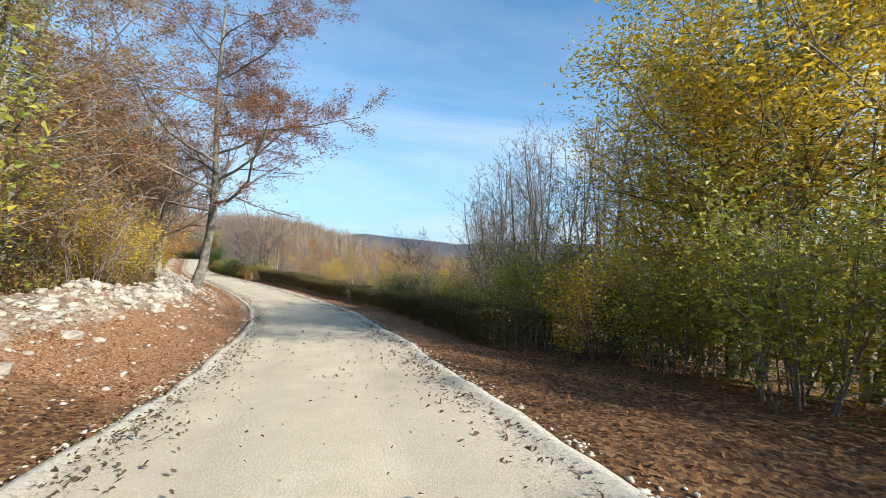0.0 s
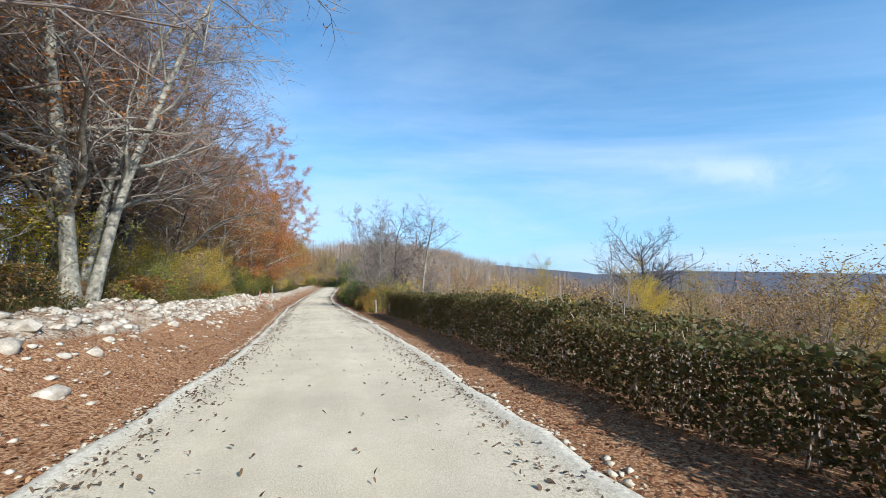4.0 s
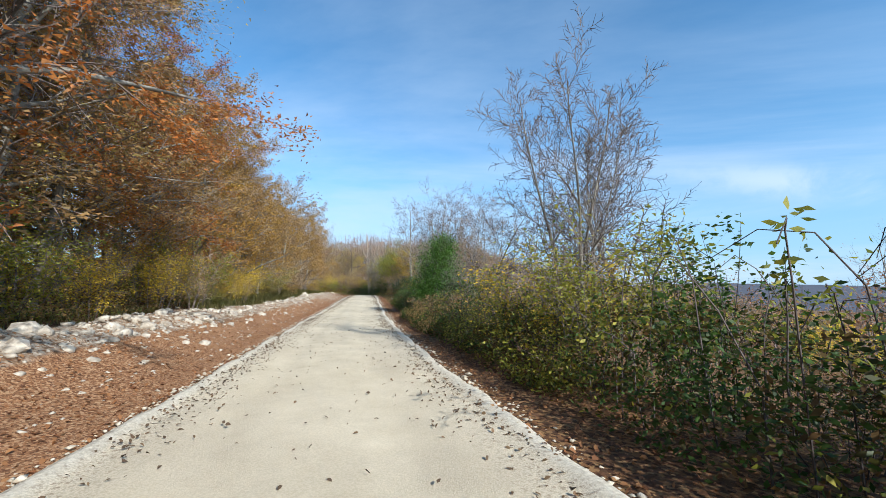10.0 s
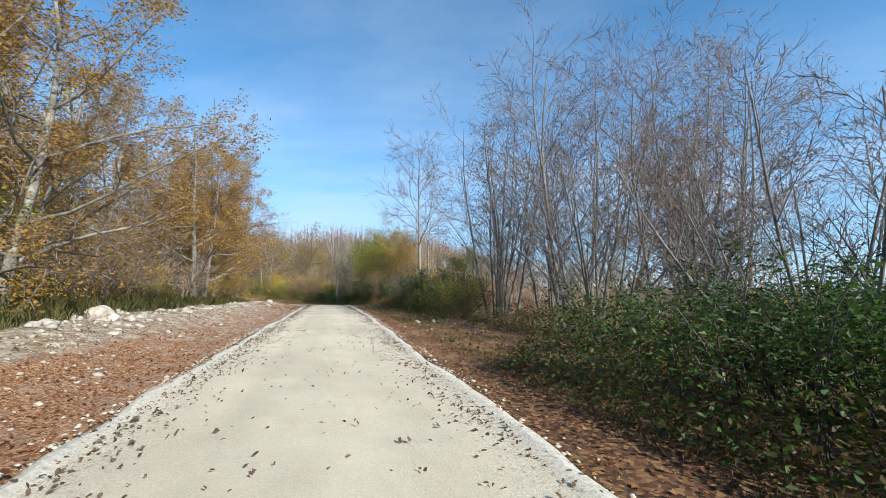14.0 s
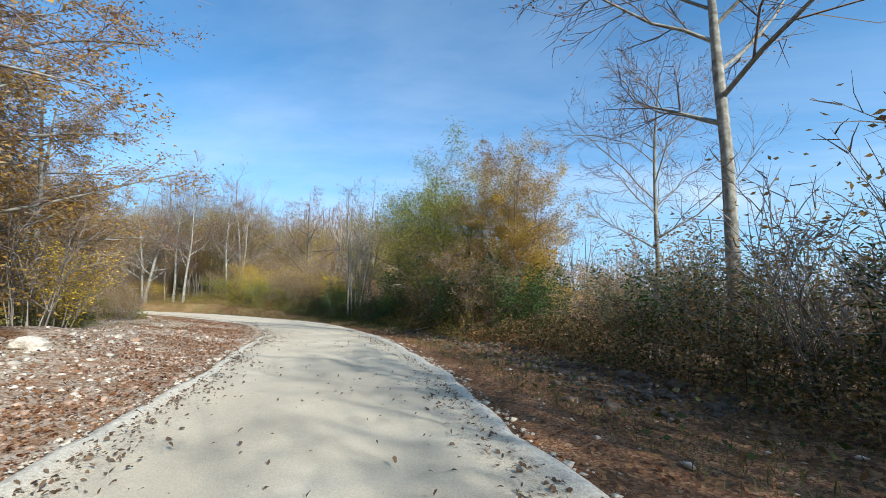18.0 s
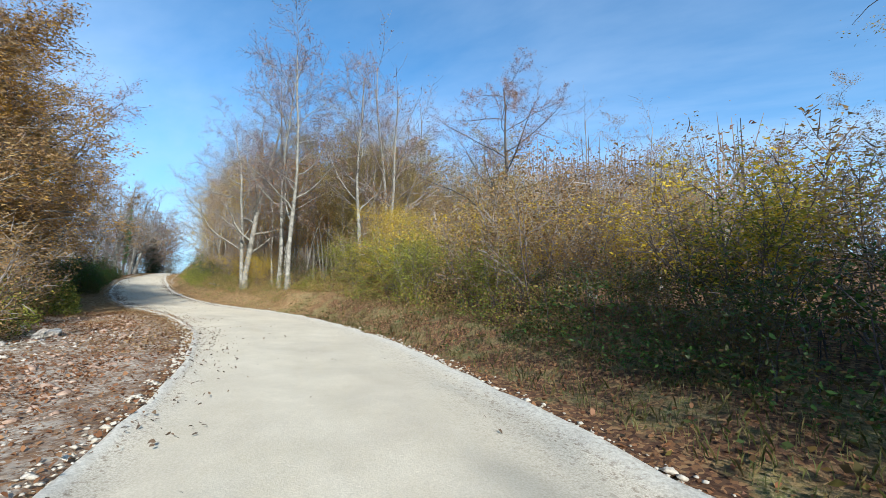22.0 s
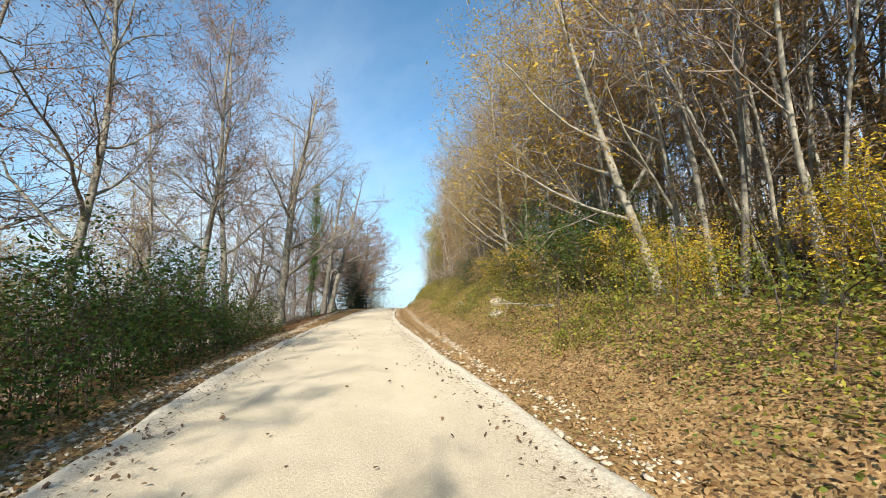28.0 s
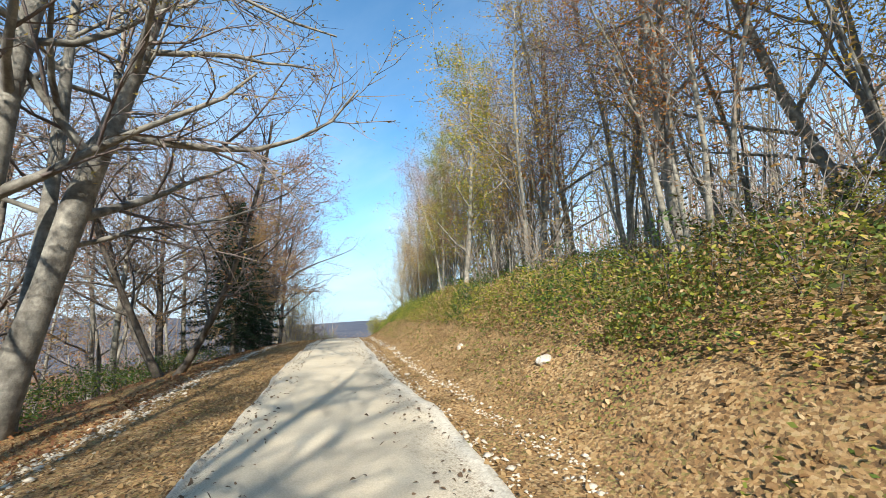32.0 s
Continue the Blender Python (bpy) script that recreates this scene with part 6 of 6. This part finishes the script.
thicket(89, 98, 2.7, 7.0, 1.05, (BRAMBLE, GREEN, BRAMBLE, BROWN), DARK_TANGLE, 905, 1700)
thicket(97.5, 103, 3.0, 7.0, 0.4, (BRAMBLE, BROWN, BRAMBLE), DARK_TANGLE, 906, 1200)
thicket(102.5, 113, 3.0, 7.0, 1.35, (GREEN, BRAMBLE, GREEN), DARK_TANGLE, 907, 1100)
thicket(112, 124, 6.2, 9.5, 1.0, (BRAMBLE, BROWN, GREEN), DARK_TANGLE, 908, 700)
thicket(124, 136, 4.5, 9.5, 1.7, (GREEN, BRAMBLE, BROWN), DARK_TANGLE, 909, 1500)
thicket(135.5, 147, 4.9, 9.5, 1.0, (BRAMBLE, BROWN, BRAMBLE), DARK_TANGLE, 910, 1400)
thicket(146, 156, 4.4, 8.0, 1.2, (BRAMBLE, BROWN, OLIVE), DARK_TANGLE, 911, 1100)
thicket(155, 169, 4.3, 7.5, 1.2, (GREEN, BRAMBLE, GREEN), DARK_TANGLE, 912, 1000)
thicket(168, 184, 4.8, 9.0, 1.1, (BRAMBLE, BROWN, OLIVE, UNDER), "withered brown scrub on the foot of the bank", 913, 900)
thicket(171, 184, -4.4, -8.0, 1.4, (BROWN, BRAMBLE, OLIVE), GREEN_BANK, 914, 900)
thicket(183, 198, -3.5, -6.5, 1.6, (GREEN, OLIVE, GREEN), GREEN_BANK, 915, 1100)
thicket(197, 211, -2.35, -6.0, 2.0, (GREEN, GREEN, BRAMBLE), GREEN_BANK, 916, 1900)
thicket(210, 222.5, -2.5, -6.0, 1.9, (GREEN, GREEN, BRAMBLE), GREEN_BANK, 917, 1300)
thicket(245, 262, -4.6, -8.0, 0.9, (UNDER, GREEN), GREEN_BANK, 918, 500)
thicket(2, 26, -5.9, -8.5, 1.0, (BRAMBLE, BROWN, OLIVE), FOOT, 919, 600)
thicket(26, 46, -6.3, -9, 1.0, (BRAMBLE, BROWN, GREEN), FOOT, 920, 600)
thicket(45, 60, -6.1, -8.5, 0.95, (BROWN, BRAMBLE, OLIVE), FOOT, 921, 700)
thicket(59, 74, -6.0, -8.5, 0.9, (BRAMBLE, OLIVE, GREEN), FOOT, 922, 700)
thicket(73, 96, -6.2, -8.5, 0.85, (BRAMBLE, BROWN, OLIVE), FOOT, 923, 600)
thicket(95, 126, -7.4, -9.5, 0.9, (BROWN, BRAMBLE, GOLD), FOOT, 924, 450)
thicket(126, 164, -8.0, -11, 0.9, (BROWN, BRAMBLE, OLIVE), FOOT, 925, 400)
thicket(183, 200, 3.7, 8.5, 0.75, (TAN, UNDER, OCHRE, BROWN), LOW_GREEN, 926, 1350, 0.037)
thicket(199, 214, 3.4, 8.5, 1.1, (UNDER, OLIVE, UNDER), LOW_GREEN, 927, 1650, 0.037)
thicket(213, 228, 3.2, 8.5, 0.9, (UNDER, BRAMBLE, OLIVE, TAN), LOW_GREEN, 928, 1650, 0.037)
thicket(227, 242, 3.7, 8.5, 0.85, (GREEN, UNDER, TAN, OLIVE, BRAMBLE), LOW_GREEN, 929, 2000, 0.045)
thicket(241, 256, 3.7, 9.0, 0.8, (UNDER, TAN, OLIVE, GREEN), LOW_GREEN, 930, 1900, 0.045)
thicket(255, 285, 3.8, 9.0, 0.85, (UNDER, OLIVE, UNDER, GREEN), LOW_GREEN, 931, 1100, 0.045)

# bracken at the wood's foot
for k in range(26):
    put("bracken", 42 + 40 * rnd.random(), -6.3 - 1.3 * rnd.random(), rnd.uniform(0.7, 1.15), rnd.uniform(0, 360))


# ---- far woods ----
def far_wood(name, label, mat, twig, count, s0, s1, near, far, height, seed, leafy=130, clump=0.27):
    rng = np.random.default_rng(seed)
    s, lat = rng.uniform(s0, s1, count), np.sign(near) * (abs(near) + (abs(far) - abs(near)) * rng.uniform(0, 1, count) ** 1.3)
    x, y, z, tx, ty = on_line(s)
    x, y = x + ty * lat, y - tx * lat
    base = np.stack([x, y, land(x, y)], 1)
    h = height * rng.uniform(0.7, 1.2, count)
    m = 11
    i = np.repeat(np.arange(count), m)
    a, q = rng.uniform(0, 6.28, count * m), rng.uniform(0, 1, count * m)
    q[::m] = 0
    out = np.stack([np.cos(a), np.sin(a), 0 * a], 1)
    p0 = base[i] + np.stack([0 * a, 0 * a, h[i] * q * 0.5], 1)
    p2 = p0 + out * (h[i] * 0.28 * (q > 0) * rng.uniform(0.5, 1, count * m))[:, None] + np.stack([0 * a, 0 * a, h[i] * np.where(q > 0, 0.5, 0.95)], 1)
    p1 = (p0 + p2) / 2 + out * (h[i] * 0.06 * (q > 0))[:, None]
    r = np.stack([h[i] * 0.010, h[i] * 0.006, h[i] * 0.002], 1) * np.where(q == 0, 1.6, 0.7)[:, None]
    lines = list(zip(np.stack([p0, p1, p2], 1), r))
    j = np.repeat(np.arange(count), leafy)
    d = rng.normal(0, 1, (len(j), 3))
    d /= np.linalg.norm(d, axis=1)[:, None]
    d *= rng.uniform(0.3, 1, (len(j), 1)) ** 0.5
    c = base[j] + d * (h[j] * 0.3)[:, None] * (1, 1, 1.25) + np.stack([0 * d[:, 0], 0 * d[:, 0], h[j] * 0.6], 1)
    root = tagged(new(name), label, "woodland", kind="stuff")
    tagged(part("woody_base", mesh_of("woody_base", *ribbons(lines), twig), root), kind="stuff")
    tagged(part("foliage", mesh_of("foliage", *leaves_at(rng, c, clump, 0.8, 1.2, 0.4, True), mat), root), kind="stuff")


far_wood("hillside_wood", "brown autumn wood on the hillside above the road", BROWN, TWIG_PALE, 330, -30, 150, -30, -110, 10, 101)
far_wood("hillside_wood", "golden autumn wood along the foot of the hill", GOLD, TWIG_PALE, 90, 60, 160, -30, -70, 8, 102)
far_wood("hillside_wood", "grey leafless wood on the rising hillside", PINKISH, TWIG_PALE, 600, 168, 320, 32, 170, 12, 103)
far_wood("hillside_wood", "brown wood behind the bend", BROWN, TWIG_PALE, 340, 144, 240, 40, 170, 10, 104)
far_wood("hillside_wood", "distant brown wood high on the hillside", BROWN, TWIG_PALE, 800, 150, 330, 165, 420, 12, 109, 26, 0.6)
far_wood("valley_wood", "brown scrub and trees down the valley", BROWN, TWIG, 420, -20, 150, 24, 220, 6, 105)
far_wood("valley_wood", "leafless wood on the slope below the road", PINKISH, TWIG, 420, 176, 330, -17, -120, 10, 106)
far_wood("valley_wood", "grey leafless woods across the valley", PINKISH, TWIG, 260, 40, 165, 40, 260, 8, 108)
far_wood("valley_wood", "yellowing trees in the valley", GOLD, TWIG, 60, 60, 140, 26, 120, 5, 107)


# ---- things made by hand ----
def beam(name, a, b, wide, thick, mat, parent, label="", round_=False, taper=1.0):
    """A squared or round timber from a to b, a little worn."""
    a, b = Vector(a), Vector(b)
    d = (b - a).normalized()
    side = d.cross(Vector((0, 0, 1)) if abs(d.z) < 0.9 else Vector((1, 0, 0))).normalized()
    top = side.cross(d)
    bm = bmesh.new()
    rings = []
    r = random.Random(name + str(round(a.x * 100)))
    k = 9 if round_ else 4
    for u in (0, 0.03, 0.35, 0.7, 0.97, 1):
        q = a.lerp(b, u)
        f = (1 + (taper - 1) * u) * (0.86 if u in (0, 1) else 1)
        ring = []
        for n in range(k):
            t = 2 * math.pi * (n + 0.5) / k
            c, e = math.cos(t), math.sin(t)
            if not round_:
                c, e = math.copysign(1, c), math.copysign(1, e)
            ring.append(bm.verts.new(q + side * c * wide / 2 * f * r.uniform(0.94, 1.05) + top * e * thick / 2 * f * r.uniform(0.94, 1.05)))
        rings.append(ring)
    for p, q in zip(rings, rings[1:]):
        for n in range(k):
            bm.faces.new((p[n], p[(n + 1) % k], q[(n + 1) % k], q[n]))
    bm.faces.new(rings[0][::-1])
    bm.faces.new(rings[-1])
    me = bpy.data.meshes.new(name)
    bm.to_mesh(me)
    bm.free()
    me.materials.append(mat)
    return part(name, me, parent, label)


def barrier():
    """A road-works trestle: two crossed frames with red and white boards."""
    x, y, z, tx, ty = (float(v) for v in on_line(60.0))
    gx, gy, gz = (float(v) for v in lie(59.7, -3.1))
    root = tagged(new("road_barrier"), "broken wooden road barrier, faded red and white", "barrier")
    root.matrix_basis = pose(gx, gy, gz - 0.03, 0, 0, math.degrees(math.atan2(ty, tx)) - 90) @ Matrix.Diagonal((1.02, 1.02, 1.02, 1))
    left = beam("post", (-0.42, 0.0, -0.05), (-0.36, 0.03, 1.12), 0.10, 0.05, PALE_PAINT, root, "white post with a red top")
    beam("post_cap", (-0.357, 0.03, 0.82), (-0.352, 0.032, 1.16), 0.112, 0.062, RED_PAINT, left, "faded red band")
    other = beam("post", (0.22, 0.02, -0.05), (0.20, 0.06, 0.98), 0.12, 0.05, PALE_PAINT, root)
    beam("post_cap", (0.202, 0.06, 0.72), (0.20, 0.062, 1.12), 0.13, 0.062, RED_PAINT, other, "faded red band")
    beam("tall_stake", (0.36, 0.1, 0.0), (0.36, 0.14, 1.5), 0.07, 0.045, PALE_PAINT, root, "tall whitish stake")
    beam("cross_board", (-0.38, -0.03, 0.78), (0.30, -0.02, 0.36), 0.12, 0.035, RED_PAINT, root, "slanting red board")
    beam("brace", (0.22, -0.02, 0.34), (0.52, -0.22, 0.0), 0.10, 0.04, PALE_PAINT, root, "worn white brace")
    beam("strut", (-0.75, 0.12, 0.36), (-0.42, 0.05, 0.10), 0.06, 0.05, OLD_WOOD, root, "dark splintered strut")
    beam("strut", (-0.42, 0.06, 0.22), (0.2, 0.07, 0.72), 0.05, 0.04, OLD_WOOD, root, "dark splintered strut")
    beam("rail", (-0.2, 0.0, 0.24), (0.45, -0.08, 0.05), 0.06, 0.05, OLD_WOOD, root, "dark fallen rail")


def fence_post(s, lat, height, wide, lean, label):
    x, y, z = (float(v) for v in lie(s, lat))
    root = tagged(new("fence_post"), label, "post", group="old fence posts")
    root.matrix_basis = pose(x, y, z, lean[0], lean[1], (s * 40) % 360)
    shaft = beam("shaft", (0, 0, -0.2), (0, 0, height), wide, wide, OLD_WOOD, root, round_=True, taper=0.92)
    beam("wire_staple", (wide * 0.47, -0.03, height * 0.72), (wide * 0.47, 0.03, height * 0.72), 0.012, 0.012, TWIG_DARK, shaft, "rusty wire staple")


def boulder(s, lat, size, seed, label):
    x, y, z = (float(v) for v in lie(s, lat))
    bm = bmesh.new()
    bmesh.ops.create_icosphere(bm, subdivisions=3, radius=0.5)
    off = Vector((seed * 3.1, seed * 1.7, 0))
    for v in bm.verts:
        k = 0.75 + 0.5 * noise.noise(v.co * 1.9 + off) + 0.16 * noise.noise(v.co * 6 + off)
        v.co = Vector((v.co.x * k * 1.2, v.co.y * k, v.co.z * k * 0.85)) * size
    me = bpy.data.meshes.new("boulder")
    bm.to_mesh(me)
    bm.free()
    me.materials.append(STONE)
    ob = tagged(new("boulder", me), label, "rock")
    ob.matrix_basis = pose(x, y, z + size * 0.08, 0, 0, seed * 50)


def fallen_branch(s, lat, length, turn, seed, label):
    x, y, z = (float(v) for v in lie(s, lat))
    rng = np.random.default_rng(seed)
    root = tagged(new("fallen_branch"), label, "branch")
    limbs = grow(rng, [(1, 1, 0, 6, 0.12, 0.0, 0), (6, 0.4, 45, 4, 0.15, 0.03, 0.3)], [((0, 0, 0.05), (1, 0.1, 0.06), length, 0.035)])
    main = part("stem", mesh_of("stem", *tubes(limbs[0], 6), BARK_PALE, smooth=True), root)
    for p, r in limbs[1]:
        part("side_branch", mesh_of("side_branch", *tubes([(p, r)], 4), BARK_PALE, smooth=True), main)
    root.matrix_basis = pose(x, y, z, 0, 0, turn)


barrier()
fence_post(55.0, 3.45, 0.78, 0.13, (4, -3), "thick weathered grey fence post beside brambles")
fence_post(55.2, 4.3, 1.15, 0.10, (-2, 2), "tall dark weathered fence post")
fence_post(53.6, 8.2, 1.2, 0.08, (2, 3), "thin pale fence post in the field edge")
fence_post(52.4, 8.4, 1.2, 0.08, (-2, 1), "thin pale fence post in the field edge")
fence_post(57.3, 4.2, 1.1, 0.07, (1, -2), "slim brown fence stake among brambles")


for s, lat, size, seed, label in (
        (219.2, 4.3, 0.55, 1, "whitish limestone boulder among leaves on the bank"), (218.0, 3.9, 0.4, 2, "small pale boulder half sunk in leaves"),
        (223.4, 4.0, 0.38, 3, "pale boulder at the foot of the bank"), (242.6, 3.4, 0.22, 4, "grey stone at the edge of the bank"),
        (246.0, 3.3, 0.2, 5, "dark grey stone at the edge of the bank"), (16.0, -4.6, 0.6, 6, "pale block of rubble in the bank"),
        (46.5, -5.0, 0.5, 7, "pale block of rubble in the bank"), (118.0, -5.2, 0.7, 8, "flat pale boulder in the bank"),
        (143.0, -4.6, 0.6, 9, "pale boulder on the inner bank of the bend"), (172.0, -4.2, 0.55, 10, "flat pale stone on the bare bank"),
        (176.0, -4.0, 0.6, 11, "flat pale stone on the bare bank"), (123.5, 4.6, 0.3, 12, "small pale stone on the red verge"),
        (122.2, 3.6, 0.28, 13, "small pale stone on the red verge")):
    boulder(s, lat, size, seed, label)
for s, lat, length, turn, seed, label in (
        (57.5, 2.9, 1.3, 70, 1, "dry broken branch sticking out of brambles"), (194.5, 4.4, 1.1, 200, 2, "dead branch lying on the leafy bank"),
        (244.0, 4.8, 1.6, 120, 3, "bent dead branch on the bank"), (150.0, 4.2, 1.4, 30, 4, "dead branch on the earth heap"),
        (216.0, 4.6, 1.5, 250, 5, "dead branch beside the boulder"), (231.0, 5.6, 2.0, 80, 6, "long dead branch under the coppice")):
    fallen_branch(s, lat, length, turn, seed, label)


def earth_heap():
    """The long low heap of earth and stones beyond the verge."""
    rng = np.random.default_rng(131)
    n = 900
    s, lat = rng.uniform(142, 152, n), 5.0 + rng.normal(0, 0.5, n)
    x, y, z = lie(s, lat)
    up = 0.5 * np.exp(-((lat - 5.0) / 0.6) ** 2) * (0.8 + 0.3 * ripple(x, y, 0.8))
    p = np.stack([x, y, z + up * rng.uniform(0.2, 1, n)], 1)
    tagged(new("heap_leaves", mesh_of("heap_leaves", *leaves_at(rng, p, 0.07, 0.3, 1.3), LITTER)), "withered leaves on the earth heap", "fallen leaves", kind="stuff")


earth_heap()

# ---- single stones of the rubble bank, nearest the road ----
bank = tagged(new("stone_bank"), "row of pale limestone blocks heaped beside the road", "stones")
rb = random.Random(77)
for k in range(290):
    s, lat = 6 + 90 * (k + rb.random()) / 290, -4.45 + rb.gauss(0, 0.4)
    x, y, z = (float(v) for v in lie(s, lat))
    size = min(0.5, max(0.12, rb.lognormvariate(-1.65, 0.42)))
    st = new("stone", STONES[k % len(STONES)])
    st.parent = bank
    st.matrix_basis = pose(x, y, z + size * 0.08, rb.uniform(-25, 25), rb.uniform(-25, 25), rb.uniform(0, 360)) @ Matrix.Diagonal((size, size, size, 1))
